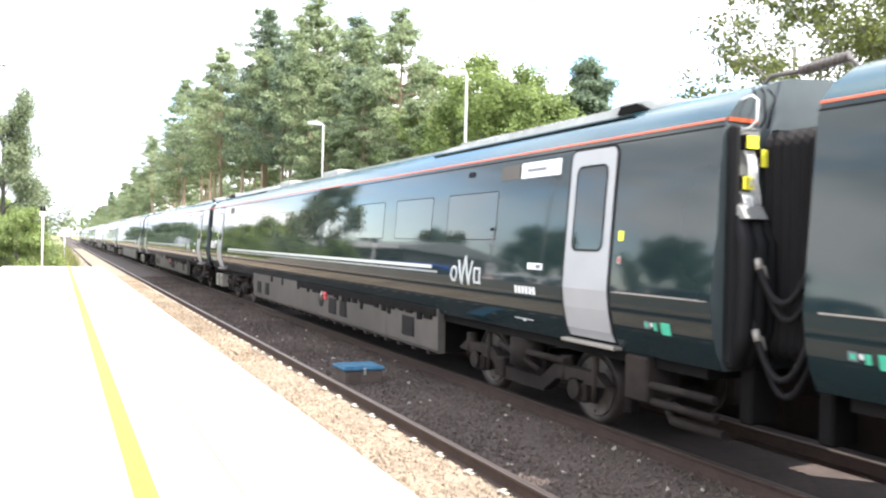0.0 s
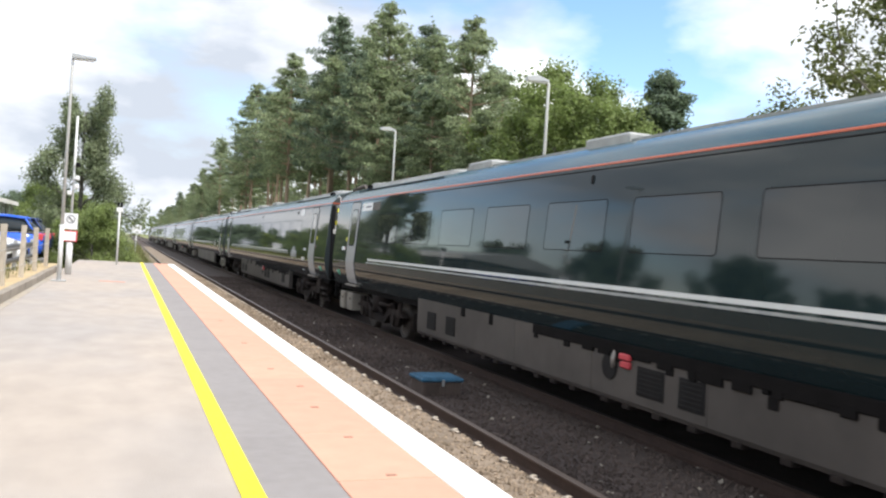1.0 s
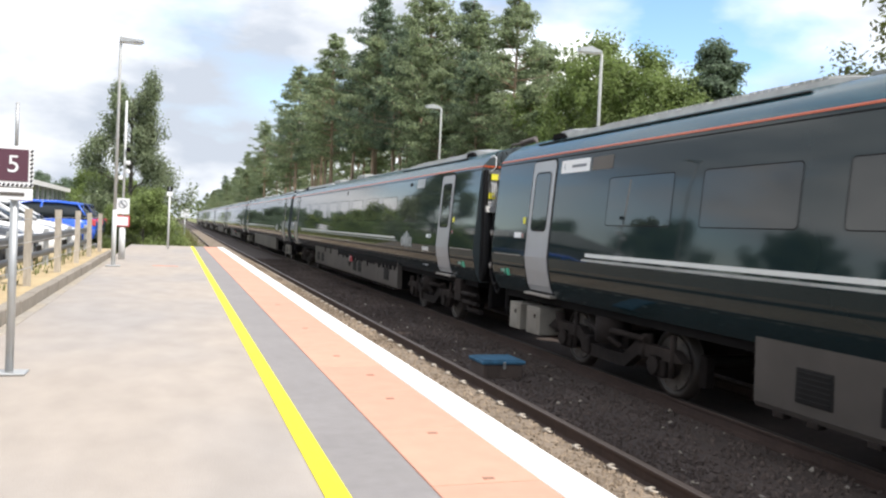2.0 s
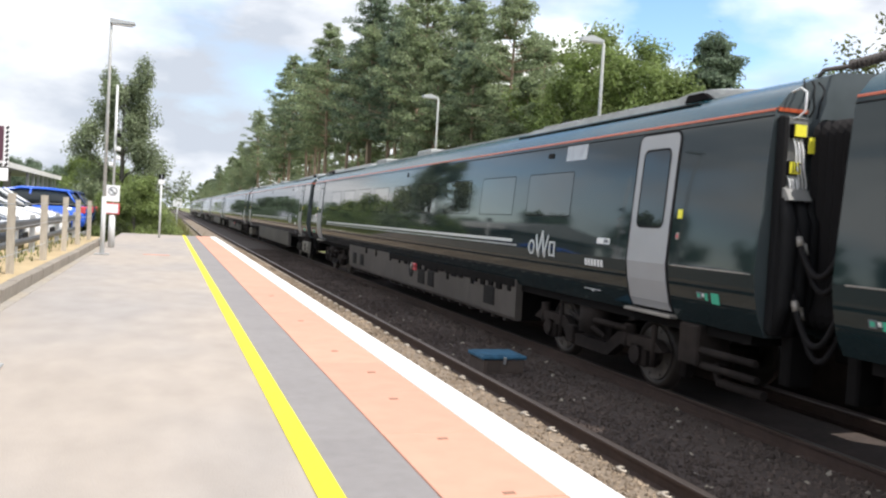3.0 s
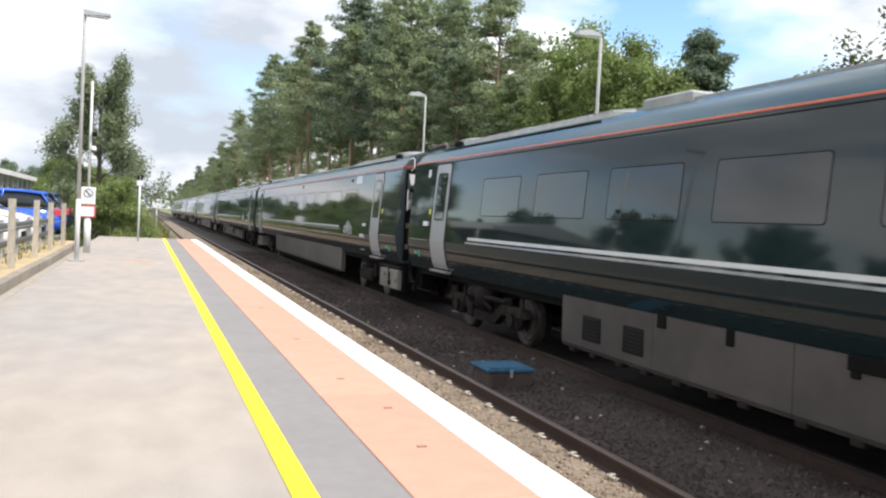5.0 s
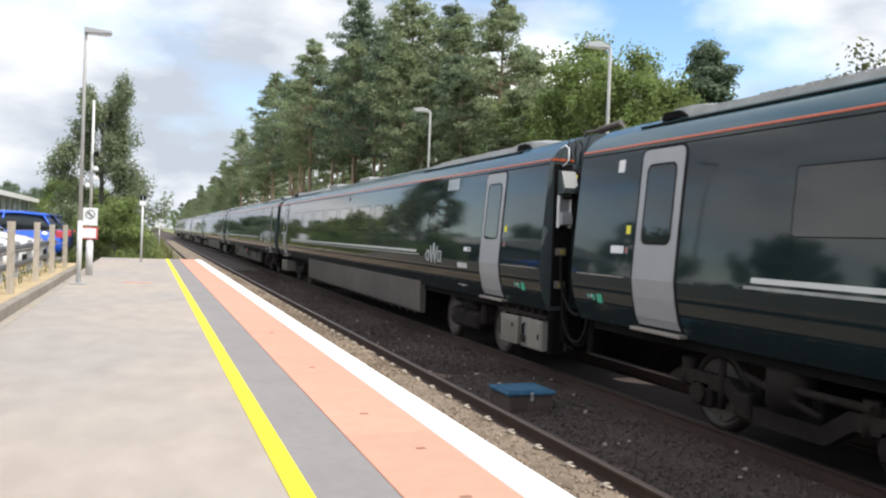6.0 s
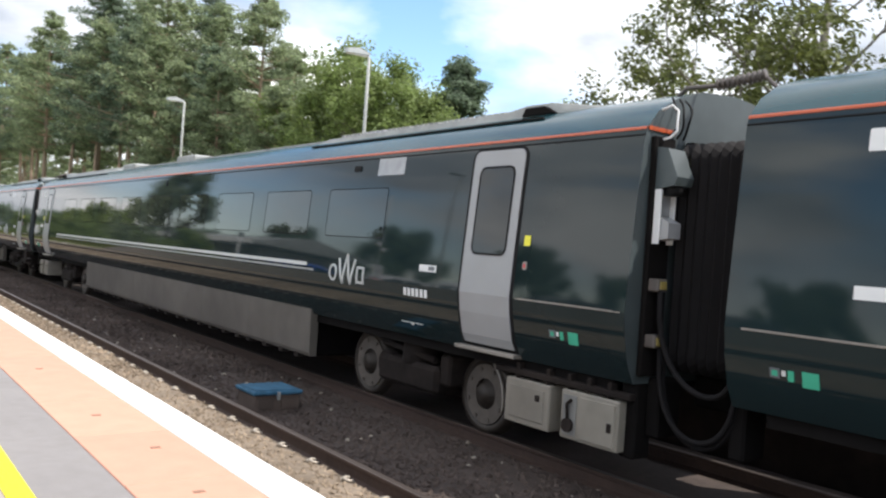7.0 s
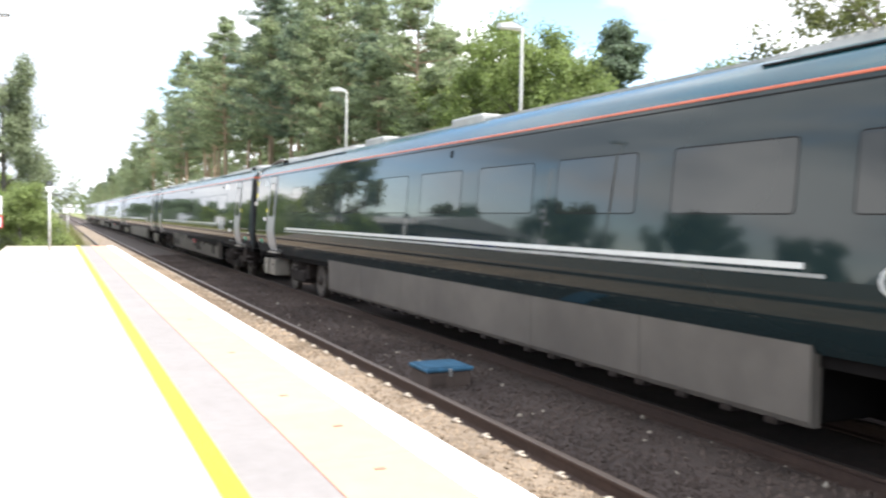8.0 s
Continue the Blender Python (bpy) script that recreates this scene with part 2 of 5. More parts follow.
# ---- building helpers ----
def mesh_of(bm, name, mat, smooth=False):
    me = bpy.data.meshes.new(name)
    bmesh.ops.recalc_face_normals(bm, faces=bm.faces)
    bm.to_mesh(me)
    bm.free()
    mats = mat if isinstance(mat, (list, tuple)) else [mat]
    for k in mats:
        me.materials.append(k)
    if smooth:
        for p in me.polygons:
            p.use_smooth = True
    return me


def part(name, bm, mat, parent, label="", smooth=False, kind=""):
    """One mesh object under a thing or under a part."""
    ob = new(name, mesh_of(bm, name, mat, smooth) if isinstance(bm, bmesh.types.BMesh) else bm)
    ob.parent = parent
    return tagged(ob, label, kind=kind)


def empty(name, m, label, category, group="", kind=""):
    ob = new(name)
    ob.empty_display_size = 0.2
    ob.matrix_basis = m
    return tagged(ob, label, category, group, kind)


def box(bm, x0, x1, y0, y1, z0, z1, bevel=0.0, mat=0):
    vs = [bm.verts.new((x, y, z)) for x in (x0, x1) for y in (y0, y1) for z in (z0, z1)]
    fs = [bm.faces.new([vs[i] for i in f]) for f in ((0, 1, 3, 2), (4, 6, 7, 5), (0, 4, 5, 1), (2, 3, 7, 6), (0, 2, 6, 4), (1, 5, 7, 3))]
    for f in fs:
        f.material_index = mat
    if bevel:
        es = list({e for f in fs for e in f.edges})
        bmesh.ops.bevel(bm, geom=es, offset=bevel, segments=1, affect="EDGES", profile=0.5)
    return bm


def boxed(x0, x1, y0, y1, z0, z1, bevel=0.0):
    return box(bmesh.new(), x0, x1, y0, y1, z0, z1, bevel)


def tube(bm, pts, radius, seg=8, cap=True, mat=0):
    """A round bar swept along points; radius is a number or one for each point."""
    pts = [Vector(p) for p in pts]
    rad = radius if isinstance(radius, (list, tuple)) else [radius] * len(pts)
    rings = []
    side = None
    for i, p in enumerate(pts):
        d = (pts[min(i + 1, len(pts) - 1)] - pts[max(i - 1, 0)]).normalized()
        if side is None:
            side = d.orthogonal().normalized()
        side = (side - d * side.dot(d)).normalized()
        up = d.cross(side)
        rings.append([bm.verts.new(p + rad[i] * (math.cos(a) * side + math.sin(a) * up)) for a in [2 * math.pi * k / seg for k in range(seg)]])
    for a, b in zip(rings, rings[1:]):
        for k in range(seg):
            f = bm.faces.new((a[k], a[(k + 1) % seg], b[(k + 1) % seg], b[k]))
            f.smooth = True
            f.material_index = mat
    if cap:
        for r in (rings[0], rings[-1]):
            f = bm.faces.new(r)
            f.material_index = mat
    return bm


def prism(bm, outline, axis, a, b, mat=0):
    """A straight prism of a closed outline of (u, v), between a and b on the axis ('x': u=y, v=z; 'y': u=x, v=z; 'z': u=x, v=y)."""
    def at(u, v, w):
        return {"x": (w, u, v), "y": (u, w, v), "z": (u, v, w)}[axis]
    lo = [bm.verts.new(at(u, v, a)) for u, v in outline]
    hi = [bm.verts.new(at(u, v, b)) for u, v in outline]
    n = len(outline)
    fs = [bm.faces.new((lo[i], lo[(i + 1) % n], hi[(i + 1) % n], hi[i])) for i in range(n)]
    fs += [bm.faces.new(lo), bm.faces.new(hi)]
    for f in fs:
        f.material_index = mat
    return bm


def rounded(u0, u1, v0, v1, r, n=4):
    pts = []
    for cu, cv, a0 in ((u1 - r, v1 - r, 0), (u0 + r, v1 - r, 90), (u0 + r, v0 + r, 180), (u1 - r, v0 + r, 270)):
        for k in range(n + 1):
            a = radians(a0 + 90 * k / n)
            pts.append((cu + r * math.cos(a), cv + r * math.sin(a)))
    return pts


def text_mesh(body, size, depth=0.002):
    """Writing as a mesh in its own x-y plane, from the built-in font."""
    cu = bpy.data.curves.new("writing", "FONT")
    cu.body, cu.size, cu.extrude, cu.align_x, cu.align_y = body, size, depth, "CENTER", "CENTER"
    ob = bpy.data.objects.new("writing", cu)
    scene.collection.objects.link(ob)
    me = bpy.data.meshes.new_from_object(ob.evaluated_get(bpy.context.evaluated_depsgraph_get()))
    bpy.data.objects.remove(ob)
    bpy.data.curves.remove(cu)
    return me


# ---- large structure: ground, tracks, platforms ----
RAIL_Z = -0.90          # top of the rails, below the platform
BED_Z = -1.06           # top of the ballast
NEAR_C, FAR_C = 1.45, 4.95   # centre lines of the two tracks
END_Y = 31.0            # far end of the platform
PLAT_Y0 = -45.0


def plane_sheet(name, x0, x1, y0, y1, z, mat, label, nx=1, ny=1, wave=0.0):
    bm = bmesh.new()
    vs = [[bm.verts.new((x0 + (x1 - x0) * i / nx, y0 + (y1 - y0) * j / ny,
                         z + (wave * noise.noise((i * 0.7, j * 0.7, 3)) if wave else 0))) for j in range(ny + 1)] for i in range(nx + 1)]
    for i in range(nx):
        for j in range(ny):
            bm.faces.new((vs[i][j], vs[i + 1][j], vs[i + 1][j + 1], vs[i][j + 1]))
    return tagged(new(name, mesh_of(bm, name, mat)), label, "ground", kind="structure")


plane_sheet("ground", -2500, 2500, -2500, 2500, -1.25, M_GROUND, "rough green and straw-coloured grass to the horizon")
plane_sheet("trackbed", 0.05, 6.5, -200, 900, BED_Z, M_BALLAST, "ballast bed under two railway tracks, dark brown with train shade painted in", 24, 300, 0.010)


def build_platform():
    bm = boxed(-3.05, -0.02, PLAT_Y0, END_Y, -1.25, -0.004)
    p = tagged(new("platform", mesh_of(bm, "platform", [M_ASPHALT])), "worn beige-grey asphalt station platform", "platform", kind="structure")
    bm = bmesh.new()
    prism(bm, [(END_Y, -1.25), (END_Y + 9, -1.25), (END_Y + 9, -1.15), (END_Y, -0.004)], "x", -3.05, -0.02)
    part("platform_ramp", bm, M_ASPHALT, p)
    part("grey_strip", boxed(-0.995, -0.665, PLAT_Y0, END_Y, -0.02, 0.0), M_GREYSTRIP, p, "darker grey tarmac strip beside the yellow line")
    part("yellow_line", boxed(-1.09, -0.995, PLAT_Y0, END_Y, -0.02, 0.002), M_YELLOW, p, "bright yellow painted line")
    # salmon paving slabs and white edge stones, laid one by one
    slab = mesh_of(boxed(-0.66, -0.187, 0.004, 0.896, -0.06, 0.003, 0.003), "paving_slab", M_PINK)
    edge = mesh_of(boxed(-0.183, 0.02, 0.003, 0.897, -0.09, 0.005, 0.006), "edge_stone", M_WHITE)
    for i in range(52):
        y = -15 + 0.9 * i
        if y + 0.9 > END_Y:
            break
        for me, nm in ((slab, "paving_slab"), (edge, "edge_stone")):
            o = part(nm, me, None, p)
            o.location = (0, y, random.uniform(-0.0008, 0.0008))
    part("paving_strip", boxed(-0.66, -0.187, PLAT_Y0, -15, -0.06, 0.003), M_PINK, p)
    part("edge_strip", boxed(-0.183, 0.02, PLAT_Y0, -15, -0.09, 0.005), M_WHITE, p)
    # small rusty studs in the paving
    stud = mesh_of(boxed(-0.024, 0.024, -0.013, 0.013, 0, 0.003, 0.001), "paving_stud", M_STUD)
    for x, y in ((-0.417, 5.5), (-0.408, 4.69), (-0.40, 3.95), (-0.44, 7.05), (-0.43, 8.7), (-0.36, 6.25), (-0.42, 3.1), (-0.43, 10.9)):
        o = part("paving_stud", stud, None, p)
        o.location = (x, y, 0.003)
    # worn red marking near the end
    o = part("red_marking", boxed(-2.05, -1.55, 18.5, 18.65, -0.004, 0.002), M_REDMARK, p, "faded red paint mark")
    # brick and concrete face under the edge
    part("platform_wall", boxed(-0.02, 0.0, PLAT_Y0, END_Y, -1.2, -0.09), M_CONCRETE, p)
    return p


build_platform()

# opposite platform, mostly behind the train
opp = tagged(new("platform_opposite", mesh_of(boxed(6.55, 10.2, -60, 44, -1.25, 0.0, 0.02), "platform_opposite", M_ASPHALT)),
             "opposite station platform of worn asphalt behind the train", "platform", kind="structure")
part("edge_strip", boxed(6.56, 6.78, -60, 44, -0.02, 0.004), M_WHITE, opp)
# near-black colour puts the shade under the train onto this wall
part("platform_wall", boxed(6.53, 6.549, -60, 44, -1.25, -0.02), M_BOGIE, opp, "platform wall blackened for the shade under the train")
part("yellow_line", boxed(7.55, 7.65, -60, 44, -0.02, 0.004), M_YELLOW, opp)


# ---- tracks ----
def rail_mesh(length):
    out = [(-0.075, -0.165), (0.075, -0.165), (0.075, -0.150), (0.012, -0.130), (0.010, -0.045), (0.034, -0.035),
           (0.036, -0.006), (0.028, 0.0), (-0.028, 0.0), (-0.036, -0.006), (-0.034, -0.035), (-0.010, -0.045), (-0.012, -0.130), (-0.075, -0.150)]
    bm = prism(bmesh.new(), out, "y", 0, length)
    for f in bm.faces:
        if f.calc_center_median().z > -0.004:
            f.material_index = 1
    return mesh_of(bm, "rail", [M_RUST, M_RAILTOP])


def clip_mesh():
    pts = [(-0.030, -0.05, 0.015), (-0.075, -0.05, 0.022), (-0.105, -0.035, 0.032), (-0.105, 0.0, 0.038), (-0.075, 0.012, 0.040),
           (-0.045, 0.005, 0.036), (-0.045, 0.04, 0.026), (-0.075, 0.06, 0.020), (-0.11, 0.05, 0.012)]
    return mesh_of(tube(bmesh.new(), pts, 0.016, 6), "rail_clip", M_CLIP, True)


def sleeper_mesh(mat):
    bm = bmesh.new()
    prism(bm, [(-0.14, -0.2), (0.14, -0.2), (0.12, 0.0), (-0.12, 0.0)], "x", -1.25, 1.25)
    return mesh_of(bm, "sleeper", mat)


def build_track(name, cx, label, clips, concrete):
    t = empty(name, pose(cx, 0, RAIL_Z), label, "railway track", kind="structure")
    rm = rail_mesh(1000)
    for dx in (-0.7525, 0.7525):
        o = part("rail", rm, None, t, "brown rusty rail with a polished top")
        o.location = (dx, -150, 0)
    sm, cm = sleeper_mesh(concrete), clip_mesh()
    n = 120 if clips else 80
    for i in range(n):
        y = -10.5 + 0.65 * i
        o = part("sleeper", sm, None, t)
        o.location = (0, y, -0.165)
    for i in range(clips):
        y = 2 + 0.65 * i
        o = part("rail_clip", cm, None, t)
        o.location = (0.7525 - 0.035, y, -0.150)
        o = part("rail_clip", cm, None, t)
        o.location = (0.7525 + 0.035, y, -0.150)
        o.rotation_euler = (0, 0, math.pi)
    # the sleepers further off
    bm = bmesh.new()
    for i in range(180):
        y = -10.5 + 0.65 * (n + i)
        box(bm, -1.25, 1.25, y - 0.12, y + 0.12, -0.35, -0.165)
    part("far_sleepers", bm, concrete, t, kind="stuff")
    return t


build_track("track_near", NEAR_C, "empty railway track with rusty rails on concrete sleepers", 60, M_CONCRETE)
# its sleepers share the bed colour darkened for train shade
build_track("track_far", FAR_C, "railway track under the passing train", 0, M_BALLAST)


def stones(name, n, x0, x1, y0, y1, z, label, mat, rise=None):
    """Loose angular stones, each a squashed and skewed octahedron, in one mesh."""
    rng = np.random.default_rng(5)
    base = np.array([(1, 0, 0), (-1, 0, 0), (0, 1, 0), (0, -1, 0), (0, 0, 1), (0, 0, -1)], float)
    tri = np.array([(0, 2, 4), (2, 1, 4), (1, 3, 4), (3, 0, 4), (2, 0, 5), (1, 2, 5), (3, 1, 5), (0, 3, 5)])
    u = rng.random(n)
    y = y0 + (y1 - y0) * u ** 1.9
    x = x0 + (x1 - x0) * rng.random(n) ** 1.35
    size = rng.uniform(0.011, 0.026, n) * (1 + 0.5 * (u > 0.5))
    v = base[None] + rng.normal(0, 0.28, (n, 6, 3))
    v *= (size[:, None] * rng.uniform(0.7, 1.25, (n, 3)))[:, None, :]
    a = rng.random(n) * 6.283
    c, s = np.cos(a)[:, None], np.sin(a)[:, None]
    vx, vy = v[..., 0] * c - v[..., 1] * s, v[..., 0] * s + v[..., 1] * c
    lift = rise(x) if rise else 0
    vz = v[..., 2] + z + (size * 0.3 + lift)[:, None]
    co = np.stack([vx + x[:, None], vy + y[:, None], vz], -1).reshape(-1, 3)
    fa = (tri[None] + (np.arange(n) * 6)[:, None, None]).reshape(-1, 3)
    me = bpy.data.meshes.new(name)
    me.from_pydata(co.tolist(), [], fa.tolist())
    me.materials.append(mat)
    return tagged(new(name, me), label, "ballast", kind="stuff")


# ballast colour splits at the rail: shade-dark beyond it, sun-pale before it
stones("ballast_stones", 26000, 2.25, 4.3, 2.5, 46, BED_Z, "loose angular brown ballast stones between the tracks, darkened for train shade", M_STONE)
stones("pale_ballast_stones", 22000, 0.9, 2.13, 2.5, 46, BED_Z + 0.012, "loose ballast between the rails of the near track, paled for sunlight", M_LITSTONE)
stones("ballast_stones", 4000, 2.25, 4.3, 2.5, -12, BED_Z, "loose angular brown ballast stones between the tracks, darkened for train shade", M_STONE)
stones("pale_ballast_stones", 4000, 0.9, 2.13, 2.5, -12, BED_Z + 0.012, "loose ballast between the rails of the near track, paled for sunlight", M_LITSTONE)
stones("limestone_chips", 110, 2.3, 4.25, 3, 24, BED_Z + 0.012, "scattered pale limestone chips between the tracks", M_GRIT)
plane_sheet("near_ballast", 0.06, 2.14, -200, 140, BED_Z + 0.016, M_LITBED, "ballast bed of the near track, paled for sunlight", 10, 200, 0.008)


def build_trackbox():
    t = empty("trackside_box", pose(2.83, 11.75, BED_Z), "low brown trackside box with a scuffed blue lid between the tracks", "cable box")
    bm = boxed(-0.30, 0.30, -0.26, 0.26, -0.03, 0.20, 0.012)
    box(bm, -0.25, -0.05, -0.272, -0.25, 0.03, 0.16)
    box(bm, 0.05, 0.25, -0.272, -0.25, 0.03, 0.16)
    part("body", bm, M_STONE, t)
    bm = boxed(-0.33, 0.33, -0.29, 0.29, 0.20, 0.25, 0.012)
    box(bm, -0.29, 0.29, -0.25, 0.25, 0.25, 0.262, 0.006)
    lid = part("lid", bm, M_BLUELID, t, "scuffed blue plastic lid")
    part("latch", boxed(-0.02, 0.02, -0.305, -0.285, 0.14, 0.24, 0.004), M_GALV, lid)


build_trackbox()

# ---- verge, kerb, car park beside the platform ----
verge = tagged(new("verge", mesh_of(boxed(-4.3, -3.16, PLAT_Y0, 24, -1.25, 0.10), "verge", M_SAND)), "dry sandy verge behind the platform kerb", "ground", kind="structure")
carpark = tagged(new("car_park", mesh_of(boxed(-24, -4.3, PLAT_Y0, 60, -1.25, -0.12), "car_park", M_CARPARK)), "grey asphalt car park beyond the fence", "ground", kind="structure")


def build_kerb():
    k = empty("kerb", pose(0, 0, 0), "weathered concrete kerb along the back of the platform", "kerb", kind="structure")
    me = mesh_of(boxed(-3.16, -3.05, 0.005, 0.905, -0.1, 0.135, 0.012), "kerb_stone", M_KERB)
    for i in range(40):
        o = part("kerb_stone", me, None, k)
        o.location = (random.uniform(-0.006, 0.006), -14 + 0.91 * i, random.uniform(-0.006, 0.006))


build_kerb()
part("grit", boxed(-3.05, -2.95, -14, 22, -0.02, 0.001), M_GRIT, bpy.data.objects["platform"], "line of windblown sand along the kerb")


# ---- the train ----
PROFILE = [(1.18, 0.95), (1.27, 1.12), (1.325, 1.35), (1.35, 1.55), (1.325, 1.95), (1.285, 2.50), (1.245, 3.00), (1.222, 3.115),
           (1.09, 3.27), (0.85, 3.42), (0.5, 3.53), (0.0, 3.57)]
COACH_L, PITCH = 25.05, 26.0
# louvre openings in each skirt panel, metres from its edge
LOUVRES = {0: ((0.89, 1.39),), 2: ((0.03, 0.44), (0.68, 1.17)), 5: ((0.17, 0.6), (1.1, 1.55))}


def side_x(z):
    for (xa, za), (xb, zb) in zip(PROFILE, PROFILE[1:]):
        if za <= z <= zb:
            return xa + (xb - xa) * (z - za) / (zb - za)
    return PROFILE[0][0] if z < PROFILE[0][1] else 0.0


def on_side(bm, y0, y1, z0, z1, off, mat=0, rows=None, side=-1):
    """A thin panel that follows the coach side, off metres proud of it."""
    zs = sorted({z0, z1, *[z for _, z in PROFILE if z0 < z < z1]})
    outer = [[bm.verts.new((side * (side_x(z) + off), y, z)) for z in zs] for y in (y0, y1)]
    inner = [[bm.verts.new((side * (side_x(z) - 0.01), y, z)) for z in zs] for y in (y0, y1)]
    fs = []
    for k in range(len(zs) - 1):
        fs.append(bm.faces.new((outer[0][k], outer[1][k], outer[1][k + 1], outer[0][k + 1])))
        for a in (0, 1):
            fs.append(bm.faces.new((outer[a][k], outer[a][k + 1], inner[a][k + 1], inner[a][k])))
    for k in (0, -1):
        fs.append(bm.faces.new((outer[0][k], outer[1][k], inner[1][k], inner[0][k])))
    for f in fs:
        f.material_index = mat
    return bm


def door_skin(bm, y0, y1, z0, z1, r, off, side=-1):
    """A door leaf on the coach side, its two top corners rounded."""
    arc = [z1 - r + r * math.sin(radians(18 * k)) for k in range(6)]
    zs = sorted({z0, *arc, *[z for _, z in PROFILE if z0 < z < z1 - r]})
    rows = []
    for z in zs:
        t = max(0.0, (z - (z1 - r)) / r)
        inset = r - r * math.sqrt(max(0.0, 1 - t * t))
        rows.append([bm.verts.new((side * (side_x(z) + d), y, z)) for y in (y0 + inset, y1 - inset) for d in (off, -0.01)])
    for p, q in zip(rows, rows[1:]):
        bm.faces.new((p[0], p[2], q[2], q[0]))
        bm.faces.new((p[0], q[0], q[1], p[1]))
        bm.faces.new((p[2], p[3], q[3], q[2]))
    for p in (rows[0], rows[-1]):
        bm.faces.new((p[0], p[1], p[3], p[2]))
    return bm


def side_plate(bm, y0, y1, z0, z1, r, off, depth=0.012, side=-1):
    """A plate with rounded corners lying on the coach side."""
    out = rounded(y0, y1, z0, z1, r)
    hi = [bm.verts.new((side * (side_x(z) + off), y, z)) for y, z in out]
    lo = [bm.verts.new((side * (side_x(z) + off - depth), y, z)) for y, z in out]
    n = len(out)
    bm.faces.new(hi)
    for i in range(n):
        bm.faces.new((lo[i], lo[(i + 1) % n], hi[(i + 1) % n], hi[i]))
    return bm


def side_ring(bm, y0, y1, z0, z1, r, w, off, side=-1):
    """A rounded frame of width w lying on the coach side."""
    a, b = rounded(y0, y1, z0, z1, r), rounded(y0 + w, y1 - w, z0 + w, z1 - w, max(r - w, 0.01))
    n = len(a)
    va = [bm.verts.new((side * (side_x(z) + off), y, z)) for y, z in a]
    vb = [bm.verts.new((side * (side_x(z) + off), y, z)) for y, z in b]
    vc = [bm.verts.new((side * (side_x(z) - 0.01), y, z)) for y, z in a]
    vd = [bm.verts.new((side * (side_x(z) - 0.01), y, z)) for y, z in b]
    for i in range(n):
        j = (i + 1) % n
        bm.faces.new((va[i], va[j], vb[j], vb[i]))
        bm.faces.new((va[i], va[j], vc[j], vc[i]))
        bm.faces.new((vb[i], vb[j], vd[j], vd[i]))
    return bm


def body_mesh(nose):
    """The shell: flat-sided with a crease at waist height, rounded shoulders and roof. nose: the far end tapers."""
    loop = [(-x, z) for x, z in PROFILE] + [(x, z) for x, z in reversed(PROFILE[:-1])]
    bm = bmesh.new()
    stations = [(0.0, 1, 1), (COACH_L, 1, 1)]
    if nose:
        stations = [(0.0, 1, 1), (COACH_L - 4.2, 1, 1), (COACH_L - 2.6, 0.95, 0.93), (COACH_L - 1.0, 0.80, 0.68), (COACH_L - 0.1, 0.55, 0.42)]
    rings = [[bm.verts.new((x * sx, y, 0.95 + (z - 0.95) * sz)) for x, z in loop] for y, sx, sz in stations]
    n = len(loop)
    for a, b in zip(rings, rings[1:]):
        for i in range(n):
            f = bm.faces.new((a[i], a[(i + 1) % n], b[(i + 1) % n], b[i]))
            f.smooth = True
            z = (loop[i][1] + loop[(i + 1) % n][1]) / 2
            f.material_index = 1 if z > 3.10 else 0
    for r in (rings[0], rings[-1]):
        bm.faces.new(r).material_index = 2
    sharp = {1.55, 3.115, 0.95}
    for e in bm.edges:
        za, zb = (v.co.z for v in e.verts)
        if abs(za - zb) < 1e-6 and any(abs(za - s) < 1e-4 for s in sharp):
            e.smooth = False
        if len(e.link_faces) == 2 and {f.material_index for f in e.link_faces} & {2}:
            e.smooth = False
    return mesh_of(bm, "body", [M_BODY, M_ROOF, M_ENDWALL])


